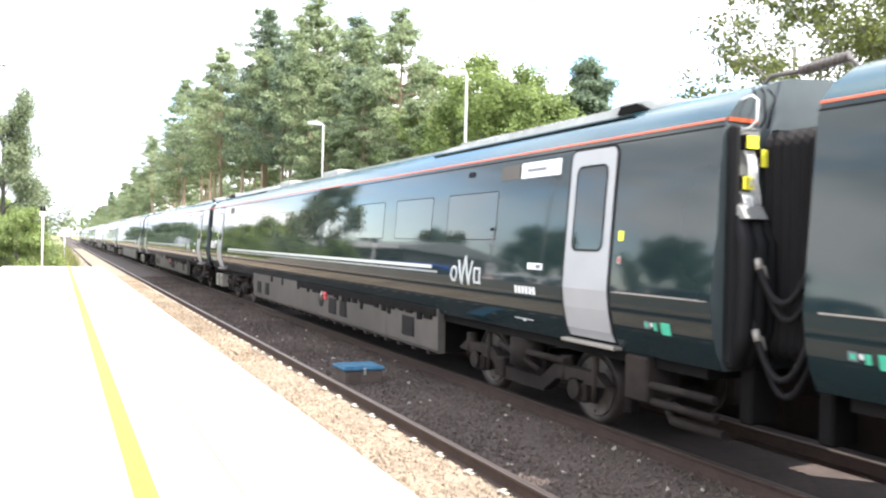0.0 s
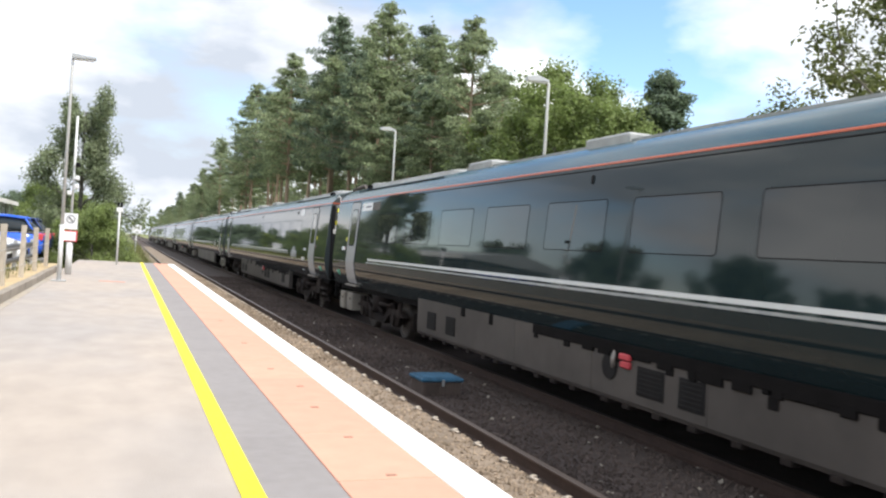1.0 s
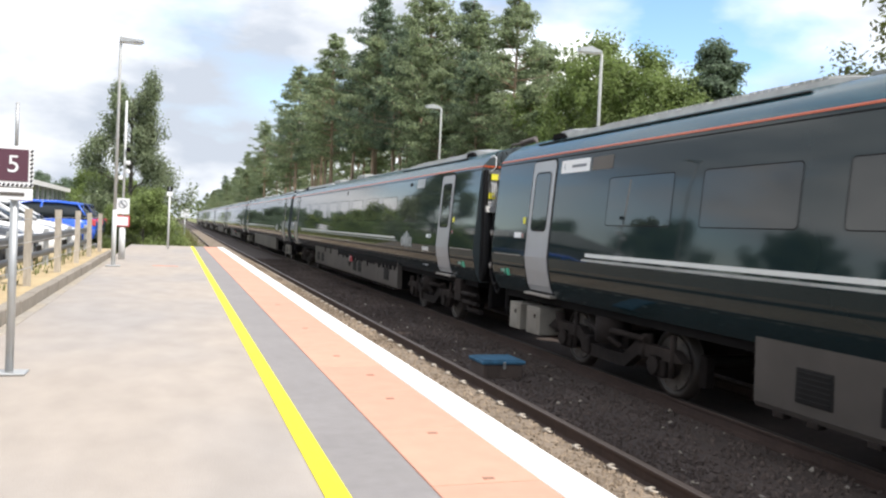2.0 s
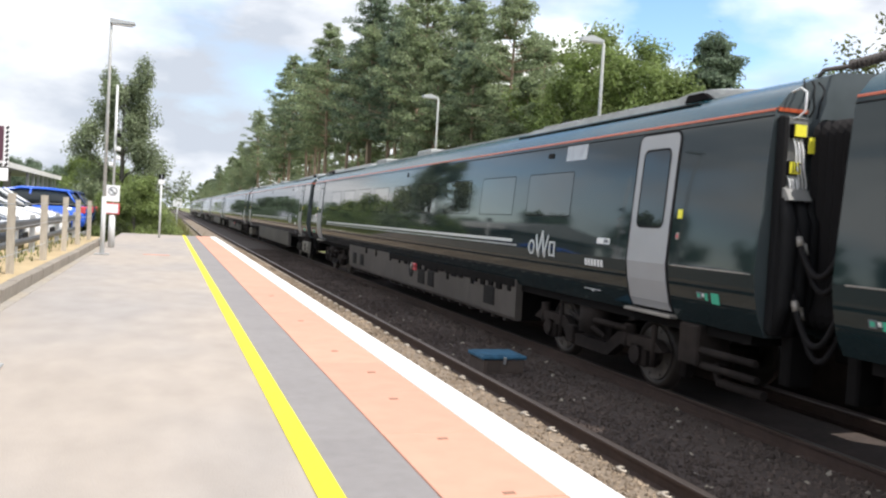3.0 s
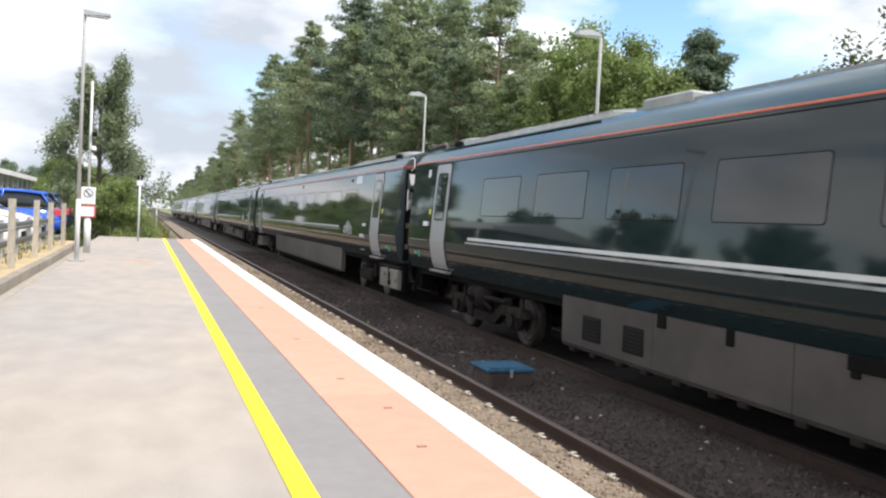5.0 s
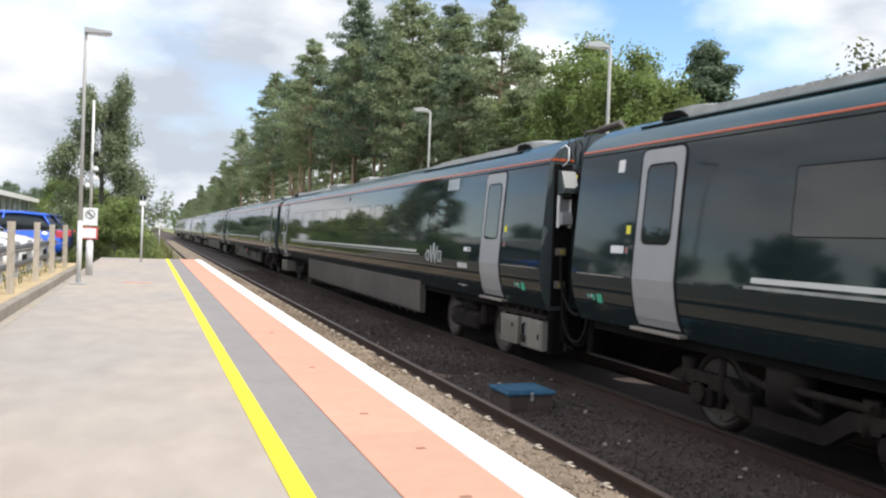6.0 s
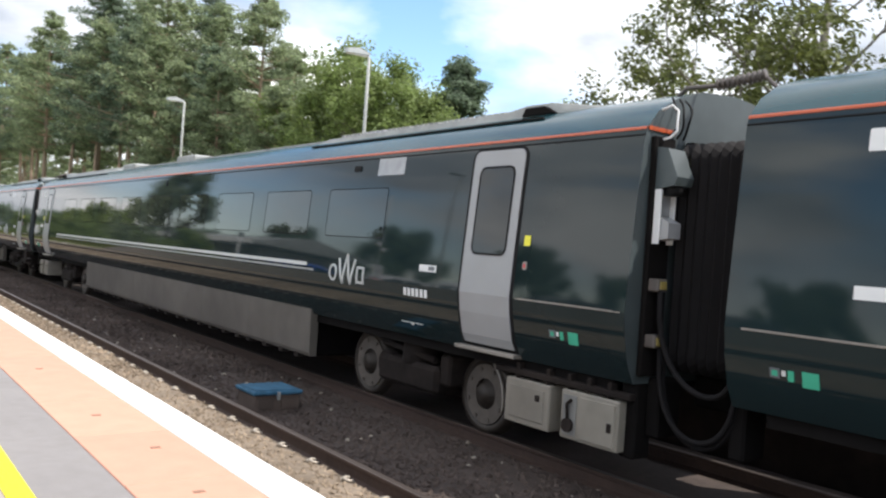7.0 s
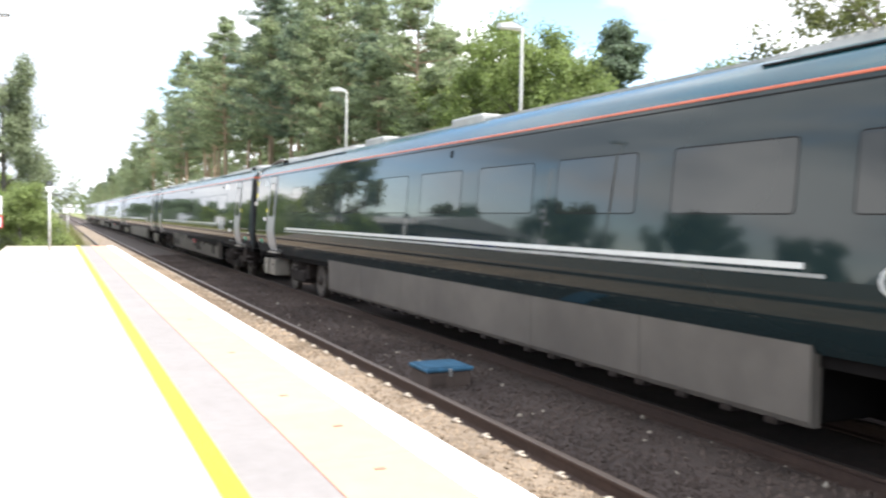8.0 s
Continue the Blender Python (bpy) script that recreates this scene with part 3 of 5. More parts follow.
def wheel_parts(parent):
    """One axle with its two wheels and brake discs, centred on the axle."""
    for s in (-1, 1):
        bm = bmesh.new()
        rim = [(0.68, 0.455), (0.71, 0.43), (0.79, 0.42), (0.80, 0.36), (0.765, 0.34), (0.765, 0.12), (0.84, 0.11), (0.84, 0.0)]
        prev = None
        seg = 28
        for x, r in rim:
            ring = [bm.verts.new((s * x, r * math.cos(6.28319 * k / seg), r * math.sin(6.28319 * k / seg))) for k in range(seg)] if r else [bm.verts.new((s * x, 0, 0))]
            if prev:
                for k in range(seg):
                    f = bm.faces.new((prev[k], prev[(k + 1) % seg], ring[(k + 1) % seg], ring[k]) if r else (prev[k], prev[(k + 1) % seg], ring[0]))
                    f.smooth = True
            prev = ring
        part("wheel", mesh_of(bm, "wheel", M_WHEEL), None, parent)
    part("axle", tube(bmesh.new(), [(-0.7, 0, 0), (0.7, 0, 0)], 0.09, 10), M_WHEEL, parent)
    for s in (-1, 1):
        bm = bmesh.new()
        seg = 28
        for x, r0, r1 in ((0.795, 0.17, 0.33),):
            rings = [[bm.verts.new((s * xx, r * math.cos(6.28319 * k / seg), r * math.sin(6.28319 * k / seg))) for k in range(seg)] for xx, r in ((0.77, r0), (x, r0), (x, r1), (0.77, r1))]
            for a, b in zip(rings, rings[1:]):
                for k in range(seg):
                    bm.faces.new((a[k], a[(k + 1) % seg], b[(k + 1) % seg], b[k]))
        for k in range(8):
            a = 6.28319 * k / 8
            cy, cz = 0.285 * math.cos(a), 0.285 * math.sin(a)
            box(bm, min(s * 0.79, s * 0.81), max(s * 0.79, s * 0.81), cy - 0.016, cy + 0.016, cz - 0.016, cz + 0.016)
        part("brake_disc", bm, M_BRAKE, parent, "dusty pale brake disc with bolts")


def build_wheelset(coach, y):
    w = new("wheelset")
    w.parent = coach
    w.location = (0, y, 0.42)
    wheel_parts(w)
    return w


def bogie_mesh(inside):
    """Side frames, springs, dampers and axle boxes of one bogie, centred on it. inside: the frames lie behind the wheels."""
    bm = bmesh.new()
    if inside:
        for s in (-1, 1):
            x0, x1 = sorted((s * 0.42, s * 0.58))
            prism(bm, [(-1.6, 0.42), (-1.4, 0.60), (1.4, 0.60), (1.6, 0.42), (1.2, 0.30), (0.5, 0.26), (-0.5, 0.26), (-1.2, 0.30)], "x", x0, x1)
            tube(bm, [(s * 0.80, 0, 0.45), (s * 0.80, 0, 0.95)], 0.25, 14)
            box(bm, min(s * 0.6, s * 1.05), max(s * 0.6, s * 1.05), -0.62, 0.62, 0.30, 0.62, 0.05)
            box(bm, min(s * 0.6, s * 1.0), max(s * 0.6, s * 1.0), -0.80, -0.60, 0.42, 0.78, 0.03)
            tube(bm, [(s * 0.7, 0.55, 0.5), (s * 0.98, 0.55, 0.5)], 0.17, 12)
            tube(bm, [(s * 0.98, -0.5, 0.68), (s * 0.98, 0.6, 0.78)], 0.04, 8)
        box(bm, -0.9, 0.9, -0.35, 0.35, 0.35, 0.62, 0.03)
        return mesh_of(bm, "bogie", M_BOGIE)
    for s in (-1, 1):
        x0, x1 = sorted((s * 0.93, s * 1.06))
        prism(bm, [(-1.75, 0.50), (-1.55, 0.62), (-0.75, 0.62), (-0.45, 0.42), (0.45, 0.42), (0.75, 0.62), (1.55, 0.62), (1.75, 0.50),
                   (1.55, 0.48), (0.80, 0.46), (0.50, 0.26), (-0.50, 0.26), (-0.80, 0.46), (-1.55, 0.48)], "x", x0, x1)
        for y in (-1.2, 1.2):
            box(bm, x0, x1 + 0.02, y - 0.16, y + 0.16, 0.26, 0.54, 0.03)
            tube(bm, [(s * 1.07, y, 0.40), (s * 1.11, y, 0.40)], 0.11, 12)
            tube(bm, [(s * 1.0, y + 0.27, 0.44), (s * 1.0, y + 0.27, 0.74)], 0.075, 10)
            tube(bm, [(s * 1.05, y - 0.34, 0.30), (s * 1.05, y - 0.34, 0.80)], 0.038, 8)
            box(bm, min(s * 0.66, s * 0.80), max(s * 0.66, s * 0.80), y - 0.62, y - 0.50, 0.22, 0.60, 0.02)
        tube(bm, [(s * 0.95, 0, 0.5), (s * 0.95, 0, 0.84)], 0.24, 14)
        tube(bm, [(s * 1.10, -0.5, 0.50), (s * 1.10, 0.5, 0.72)], 0.035, 8)
        tube(bm, [(s * 1.08, -1.0, 0.68), (s * 1.08, 0.2, 0.68)], 0.04, 8)
        box(bm, min(s * 0.9, s * 1.1), max(s * 0.9, s * 1.1), 0.40, 0.62, 0.28, 0.52, 0.02)
    box(bm, -0.95, 0.95, -0.35, 0.35, 0.35, 0.62, 0.03)
    return mesh_of(bm, "bogie", M_BOGIE)


def roof_z(x):
    for (xa, za), (xb, zb) in zip(PROFILE[8:], PROFILE[9:]):
        if xb <= abs(x) <= xa:
            return za + (zb - za) * (xa - abs(x)) / (xa - xb)
    return PROFILE[-1][1]


def fairing_mesh(y0, y1, out):
    """Low roof equipment cover: rounded cowl at one end, long louvred lid sinking into the roof at the other. out: -1 when the cowl is at y0."""
    bm = bmesh.new()
    n = y1 - y0
    cuts = [(0.0, 0.0, 0.60), (0.25, 0.05, 0.74), (0.62, 0.115, 0.80), (0.95, 0.12, 0.82), (1.3, 0.075, 0.82), (n * 0.5, 0.065, 0.82), (n - 0.4, 0.055, 0.82), (n, 0.0, 0.80)]
    rings = []
    for d, rise, w in cuts:
        y = y0 + d if out < 0 else y1 - d
        ring = []
        for u in (-1.0, -0.94, -0.6, 0.0, 0.6, 0.94, 1.0):
            edge = abs(u) == 1.0
            ring.append(bm.verts.new((u * w, y, roof_z(u * w) - 0.03 if edge else roof_z(0.94 * w) * 0.5 + roof_z(u * w) * 0.5 + rise)))
        rings.append(ring)
    for p, q in zip(rings, rings[1:]):
        for i in range(6):
            bm.faces.new((p[i], p[i + 1], q[i + 1], q[i]))
    bm.faces.new(rings[0])
    bm.faces.new(rings[-1])
    return bm


def coach_end_parts(coach, y, out, style):
    """What shows between two coaches: end panels, boxes, hoses, bellows. out: -1 at the near end, 1 at the far end."""
    lo = lambda a, b: (min(y + out * a, y + out * b), max(y + out * a, y + out * b))
    part("gangway_door_frame", boxed(-0.72, 0.72, *lo(0.0, 0.10), 1.05, 3.05, 0.02), M_UNDER, coach)
    part("end_stripe", boxed(-1.2, -0.86, *lo(0.0, 0.012), 3.095, 3.13), M_ORANGE, coach)
    bm = bmesh.new()
    box(bm, -0.35, 0.35, *lo(0.0, 0.38), 0.72, 1.02, 0.03)
    box(bm, -1.0, -0.7, *lo(0.0, 0.14), 0.5, 1.0, 0.02)
    part("coupler", bm, M_UNDER, coach)
    if out > 0:
        # slim frame of the far end, which the neighbour's bellows meet
        part("bellows_frame", boxed(-0.90, -0.84, *lo(0.0, 0.17), 1.05, 3.02, 0.015), M_ENDWALL, coach, "grey bellows clamp frame")
        part("end_cabinet", boxed(-1.19, -0.95, *lo(0.0, 0.06), 1.6, 2.5, 0.02), M_UNDER, coach)
        return
    # ribbed gangway bellows reaching the next coach
    bm = bmesh.new()
    loops = []
    for k in range(15):
        d = 0.045 if k % 2 else 0.0
        loops.append([bm.verts.new((u, y - 0.10 - 0.049 * k, v)) for u, v in rounded(-0.87 + d, 0.87 - d, 1.06 + d, 3.03 - d, 0.13, 3)])
    for p, q in zip(loops, loops[1:]):
        for i in range(len(p)):
            bm.faces.new((p[i], p[(i + 1) % len(p)], q[(i + 1) % len(p)], q[i]))
    bm.faces.new(loops[0])
    bm.faces.new(loops[-1])
    part("gangway_bellows", bm, M_BELLOWS, coach, "ribbed black rubber gangway bellows")
    # bent handrail and loose cables at the roof's edge
    part("end_handrail", tube(bmesh.new(), [(-1.06, y - 0.01, 3.02), (-1.06, y - 0.12, 3.04), (-1.02, y - 0.15, 3.10), (-1.02, y - 0.15, 3.27), (-1.06, y - 0.12, 3.31), (-1.08, y - 0.03, 3.28)], 0.011, 7), M_LABELW, coach, "bent white handrail")
    for k in range(3):
        x = -0.98 + 0.09 * k
        pts = [(x + 0.03 * math.sin(7 * u + k), y - 0.03 - 0.10 * math.sin(3.1 * u), 3.06 + 0.34 * u) for u in [i / 8 for i in range(9)]]
        part("signal_cable", tube(bmesh.new(), pts, 0.010, 5), M_SEAL, coach, "thin dark cable")
    # roof cable with ribbed insulator over the gap
    bm = bmesh.new()
    tube(bm, [(-0.60, y + 0.30, 3.40), (-0.60, y + 0.10, 3.56), (-0.55, y - 0.18, 3.56)], 0.022, 7)
    for k in range(10):
        u = k / 9
        tube(bm, [(-0.55 + 0.1 * u, y - 0.18 - 0.38 * u, 3.56 + 0.06 * u), (-0.545 + 0.1 * u, y - 0.20 - 0.38 * u, 3.564 + 0.06 * u)], 0.052, 9)
    tube(bm, [(-0.55, y - 0.18, 3.56), (-0.45, y - 0.58, 3.62)], 0.032, 8)
    tube(bm, [(-0.45, y - 0.56, 3.62), (-0.42, y - 0.72, 3.46), (-0.42, y - 0.90, 3.36)], 0.02, 6)
    part("roof_insulator", bm, M_INSUL, coach, "ribbed roof cable insulator")
    if style == "trailer":
        part("end_panel", boxed(-1.16, -0.89, *lo(0.0, 0.05), 1.02, 3.05, 0.01), M_UNDER, coach)
        bm = bmesh.new()
        prism(bm, [(y - 0.05, 2.96), (y - 0.16, 2.94), (y - 0.27, 2.70), (y - 0.25, 2.63), (y - 0.05, 2.60)], "x", -1.13, -0.91)
        cab = part("end_cabinet", bm, M_ENDWALL, coach, "grey sloping junction box on the coach end")
        part("cable_gland", tube(bmesh.new(), [(-1.02, y - 0.16, 2.64), (-1.02, y - 0.16, 2.55)], 0.08, 10), M_SEAL, cab)
        tray = part("cable_tray", boxed(-1.12, -0.94, *lo(0.05, 0.075), 2.18, 2.60, 0.006), M_DOOR, coach, "pale cable tray")
        for x in (-1.13, -0.945):
            part("tray_edge", boxed(x, x + 0.018, *lo(0.05, 0.12), 2.14, 2.60, 0.004), M_LABELW, tray)
        bm = bmesh.new()
        prism(bm, [(y - 0.075, 2.38), (y - 0.20, 2.32), (y - 0.20, 2.19), (y - 0.075, 2.17)], "x", -1.11, -0.95)
        part("tray_box", bm, M_DOOR, tray, "pale box at the foot of the tray")
        part("warning_label", boxed(-0.905, -0.85, *lo(0.105, 0.118), 2.74, 2.90), M_LABELY, coach, "yellow warning label")
        for z in (1.74, 1.27):
            sk = part("socket", boxed(-1.13, -1.0, *lo(0.0, 0.15), z, z + 0.11, 0.012), M_INSUL, coach, "brown jumper socket")
            part("socket_lid", boxed(-1.11, -1.02, *lo(0.15, 0.162), z + 0.02, z + 0.09, 0.006), M_OCHRE, sk, "dusty yellow lid")
        for k, (z, sag) in enumerate(((1.74, 0.72), (1.27, 0.80), (1.27, 0.86))):
            x = -1.08 + 0.045 * k
            z1 = 1.15 if k else 1.30
            pts = [(x, y - 0.14 - 0.74 * u * u * (3 - 2 * u), z + (z1 - z) * u - sag * (4 * u * (1 - u)) ** 0.8 * (0.75 if k == 0 else 0.8)) for u in [i / 14 for i in range(15)]]
            part("jumper_cable", tube(bmesh.new(), pts, 0.024, 7), M_BELLOWS, coach, "sagging black jumper cable")
        return
    part("end_panel", boxed(-1.12, -0.87, *lo(0.0, 0.04), 2.0, 3.05, 0.01), M_ENDPALE, coach, "grey cable panel on the coach end")
    part("end_recess", boxed(-1.215, -1.13, *lo(0.0, 0.10), 1.02, 3.05, 0.02), M_SEAL, coach)
    for x0, x1, z0, z1, d in ((-1.09, -0.95, 2.85, 2.98, 0.10), (-0.925, -0.85, 2.70, 2.87, 0.105), (-1.13, -1.00, 2.50, 2.63, 0.11)):
        tb = part("terminal_box", boxed(x0, x1, *lo(0.0, d), z0, z1, 0.01), M_BELLOWS, coach)
        part("warning_label", boxed(x0 + 0.006, x1 - 0.006, *lo(d, d + 0.012), z0 + 0.01, z1 - 0.01), M_LABELY, tb, "yellow warning label")
    bar = mesh_of(boxed(-0.006, 0.006, -0.007, 0.0, 0, 0.10), "label_bar", M_SEAL)
    for k in range(3):
        o = part("label_bar", bar, None, coach)
        o.location = (-1.095 + 0.033 * k, y - 0.122, 2.515)
    for k in range(6):
        x = (-1.07 + 0.04 * k) if k < 3 else (-1.12 + 0.04 * (k - 3))
        z0 = 2.85 if k < 3 else 2.50
        pts = [(x + 0.10 * u * u + 0.012 * math.sin(9 * u), y - 0.07 - 0.05 * math.sin(3.1 * u), z0 - (0.50 if k < 3 else 0.26) * u) for u in [i / 8 for i in range(9)]]
        part("signal_cable", tube(bmesh.new(), pts, 0.009, 5), M_LABELW, coach, "thin white cable")
    bm = bmesh.new()
    prism(bm, [(y, 2.42), (y - 0.14, 2.36), (y - 0.20, 2.26), (y, 2.24)], "x", -1.18, -0.92)
    part("cable_cover", bm, M_ENDPALE, coach, "pale cable cover")
    # heavy black hose bundle below
    part("hose_back", boxed(-1.20, -0.90, *lo(0.0, 0.12), 0.98, 2.24, 0.03), M_SEAL, coach)
    for x, w in ((-1.14, 0.075), (-1.0, 0.085), (-0.88, 0.07)):
        pts = [(x, y - 0.10, 2.28), (x + 0.01, y - 0.17, 2.05), (x, y - 0.19, 1.7), (x + 0.015, y - 0.16, 1.3), (x, y - 0.09, 1.0)]
        part("hose", tube(bmesh.new(), pts, [w * 0.7, w, w * 0.95, w, w * 0.7], 9), M_SEAL, coach, "bulky black hose")
    for k, (z, sag) in enumerate(((2.02, 0.42), (1.98, 0.52), (1.44, 0.46), (1.40, 0.56))):
        x = -1.08 + 0.06 * (k % 2)
        at = lambda u: (x, y - 0.20 - 0.62 * u, z - sag * 4 * u * (1 - u) - 0.05 * u)
        hose = part("jumper_cable", tube(bmesh.new(), [at(i / 12) for i in range(13)], 0.030, 7), M_BELLOWS, coach, "sagging black jumper cable")
        part("hose_clamp", tube(bmesh.new(), [at(0.06), at(0.12)], 0.034, 8), M_DISC, hose, "pale hose clamp")


def cross_box(coach, y0, y1, name, label, mat):
    bm = boxed(-1.22, -0.80, y0, y1, 0.34, 0.77, 0.012)
    ob = part(name, bm, mat, coach, label)
    bm = boxed(-1.232, -1.215, y0 + 0.07, y1 - 0.07, 0.40, 0.71, 0.006)
    part("hatch", bm, mat, ob)
    bm = boxed(-1.242, -1.23, y0 + 0.12, y0 + 0.18, 0.60, 0.66, 0.004)
    part("catch", bm, M_BOGIE, ob)
    return ob


def valve_box(coach, y0, y1):
    """Equipment box with a narrow valve bay beside a plain hatch."""
    ob = part("equipment_box", boxed(-1.22, -0.80, y0, y1, 0.34, 0.78, 0.012), M_CRATE, coach, "beige-grey equipment box with a valve bay")
    part("hatch", boxed(-1.234, -1.215, y0 + 0.03, y1 - 0.24, 0.37, 0.745, 0.006), M_CRATE, ob)
    part("valve_bay", boxed(-1.226, -1.212, y1 - 0.20, y1 - 0.03, 0.38, 0.74, 0.004), M_ENDPALE, ob, "grey bay with a round valve")
    part("valve", tube(bmesh.new(), [(-1.22, y1 - 0.115, 0.47), (-1.262, y1 - 0.115, 0.47)], 0.062, 14), M_BOGIE, ob, "dark round valve cap")
    part("valve_lever", tube(bmesh.new(), [(-1.245, y1 - 0.115, 0.50), (-1.245, y1 - 0.10, 0.66), (-1.245, y1 - 0.15, 0.70)], 0.016, 6), M_BOGIE, ob)
    part("catch", boxed(-1.242, -1.23, y0 + 0.06, y0 + 0.11, 0.50, 0.58, 0.004), M_BOGIE, ob)
    return ob


def build_coach(style):
    """style: 'engine' coaches have louvres in their skirts, 'trailer' coaches plain ones; 'nose' closes the train."""
    label = {"first": "dark green first-class railway coach with engine louvres in its skirt",
             "engine": "dark green railway coach with engine louvres in its grey skirt",
             "trailer": "dark green railway coach with a plain grey skirt",
             "nose": "dark green driving coach with a sloping nose"}[style]
    c = empty("railway_coach", pose(FAR_C, 0, RAIL_Z), label, "railway coach", "coaches of the train")
    part("body", body_mesh(style == "nose"), None, c)
    L = COACH_L - (4.3 if style == "nose" else 0)
    # stripes
    bm = on_side(bmesh.new(), 0.0, L, 3.098, 3.124, 0.005)
    on_side(bm, 0.0, L, 3.098, 3.124, 0.005, side=1)
    part("orange_stripe", bm, M_ORANGE, c, "thin orange stripe under the roof")
    part("silver_stripe", on_side(bmesh.new(), 5.7, L - 3.4, 1.625, 1.675, 0.010), M_SILVER, c, "thin silver stripe below the windows")
    part("waist_moulding", on_side(bmesh.new(), 5.5, L - 3.3, 1.565, 1.595, 0.008), M_ROOFKIT, c)
    part("gutter", on_side(bmesh.new(), 0.0, L, 3.045, 3.058, 0.007), M_SEAL, c)
    # doors at both ends
    for y0, hinge in ((1.44, 1), (L - 2.22 if style != "nose" else L - 0.9, -1)):
        y1 = y0 + 0.78
        part("door_recess", door_skin(bmesh.new(), y0 - 0.045, y1 + 0.045, 1.0, 3.045, 0.12, 0.002), M_SEAL, c)
        d = part("door", door_skin(bmesh.new(), y0, y1, 1.03, 3.02, 0.085, 0.012), M_DOOR, c, "pale grey plug door")
        side_ring_bm = side_ring(bmesh.new(), y0 + 0.115, y1 - 0.115, 1.945, 2.855, 0.09, 0.022, 0.018)
        part("window_seal", side_ring_bm, M_SEAL, d)
        part("pane", side_plate(bmesh.new(), y0 + 0.13, y1 - 0.13, 1.96, 2.84, 0.075, 0.0165), M_GLASS, d, "dark door window")
        part("door_step", boxed(-1.30, -1.05, y0 - 0.06, y1 + 0.1, 0.955, 0.995, 0.006), M_DISC, c, "pale step edge below the door")
        yb = y0 - 0.21 if hinge > 0 else y1 + 0.13
        part("door_notice", side_plate(bmesh.new(), yb, yb + 0.085, 2.06, 2.16, 0.006, 0.005), M_LABELY, c, "yellow notice beside the door")
        part("door_button", side_plate(bmesh.new(), yb + 0.01, yb + 0.065, 1.83, 1.91, 0.02, 0.012), M_DISC, c)
        part("button_ring", side_plate(bmesh.new(), yb + 0.022, yb + 0.053, 1.85, 1.89, 0.012, 0.015), M_RED, c)
        # emergency access labels low on the side
        yg = y0 - 0.9 if hinge > 0 else y1 + 0.72
        part("green_label", side_plate(bmesh.new(), yg, yg + 0.12, 1.20, 1.31, 0.006, 0.006), M_LABELG, c, "small green emergency label")
        for b0, b1, z0, z1, m in ((0.18, 0.225, 1.225, 1.30, M_LABELG), (0.24, 0.27, 1.255, 1.295, M_LABELW), (0.285, 0.36, 1.235, 1.305, M_LABELB), (0.30, 0.345, 1.25, 1.29, M_LABELG)):
            part("pictogram", side_plate(bmesh.new(), yg + b0, yg + b1, z0, z1, 0.005, 0.006 if m is not M_LABELG or b0 < 0.2 else 0.0075), m, c)
        # pale strip imitates the reflection along the waist crease
        part("rain_strip", on_side(bmesh.new(), y0 - 1.3 if hinge > 0 else y1 + 0.2, y0 - 0.12 if hinge > 0 else y1 + 1.3, 1.542, 1.558, 0.006), M_DISC, c, "pale painted glint along the waist crease")
    # windows
    ywin = 3.84
    n = 9
    for i in range(n):
        y0 = ywin + 1.99 * i
        if y0 + 1.5 > L - 2.9:
            break
        w = part("window", side_ring(bmesh.new(), y0, y0 + 1.46, 2.05, 2.68, 0.05, 0.011, 0.003), M_SEAL, c)
        part("pane", side_plate(bmesh.new(), y0 + 0.010, y0 + 1.45, 2.06, 2.67, 0.042, 0.002), M_GLASS, w, "dark tinted window pane")
    # stickers near the doors
    if style == "first":
        for y0 in (2.45, L - 3.25):
            st = part("class_sticker", side_plate(bmesh.new(), y0, y0 + 0.86, 2.80, 2.985, 0.01, 0.006), M_LABELW, c, "white first class sticker")
            me = text_mesh("1", 0.13)
            me.materials.append(M_LABELB)
            o = part("number", me, None, st)
            o.matrix_basis = Matrix.Translation((-(side_x(2.89) + 0.008), y0 + (0.75 if y0 > 9 else 0.10), 2.89)) @ pose(0, 0, 0, 90, 0, -90)
            yb = y0 + (0.1 if y0 > 9 else 0.3)
            part("print_bar", side_plate(bmesh.new(), yb, yb + 0.42, 2.87, 2.91, 0.004, 0.0075), M_LABELB, st)
            part("window_sticker", side_plate(bmesh.new(), y0 + (-0.62 if y0 > 9 else 0.9), y0 + (-0.06 if y0 > 9 else 1.35), 2.80, 2.98, 0.01, 0.005), M_SKIRT, c, "pale panel beside the sticker")
    else:
        part("reservation_display", side_plate(bmesh.new(), 3.55, 4.14, 2.83, 3.04, 0.02, 0.006), M_DISPLAY, c, "small pale grey display panel")
        part("notice", side_plate(bmesh.new(), L - 1.05, L - 0.92, 2.80, 2.95, 0.01, 0.005), M_LABELW, c)
    part("side_vent", side_plate(bmesh.new(), 4.55, 4.72, 2.90, 2.97, 0.02, 0.012), M_SEAL, c)
    part("side_vent", side_plate(bmesh.new(), 12.18, 12.23, 2.88, 2.99, 0.02, 0.012), M_SEAL, c)
    # small white plates, running number as bars
    part("white_plate", side_plate(bmesh.new(), 2.68, 3.0, 1.715, 1.79, 0.005, 0.005), M_LABELW, c, "small white data plate")
    part("plate_print", side_plate(bmesh.new(), 2.71, 2.82, 1.73, 1.775, 0.004, 0.007), M_LABELB, c)
    part("white_plate", side_plate(bmesh.new(), L - 1.2, L - 0.92, 1.83, 1.92, 0.005, 0.005), M_LABELW, c)
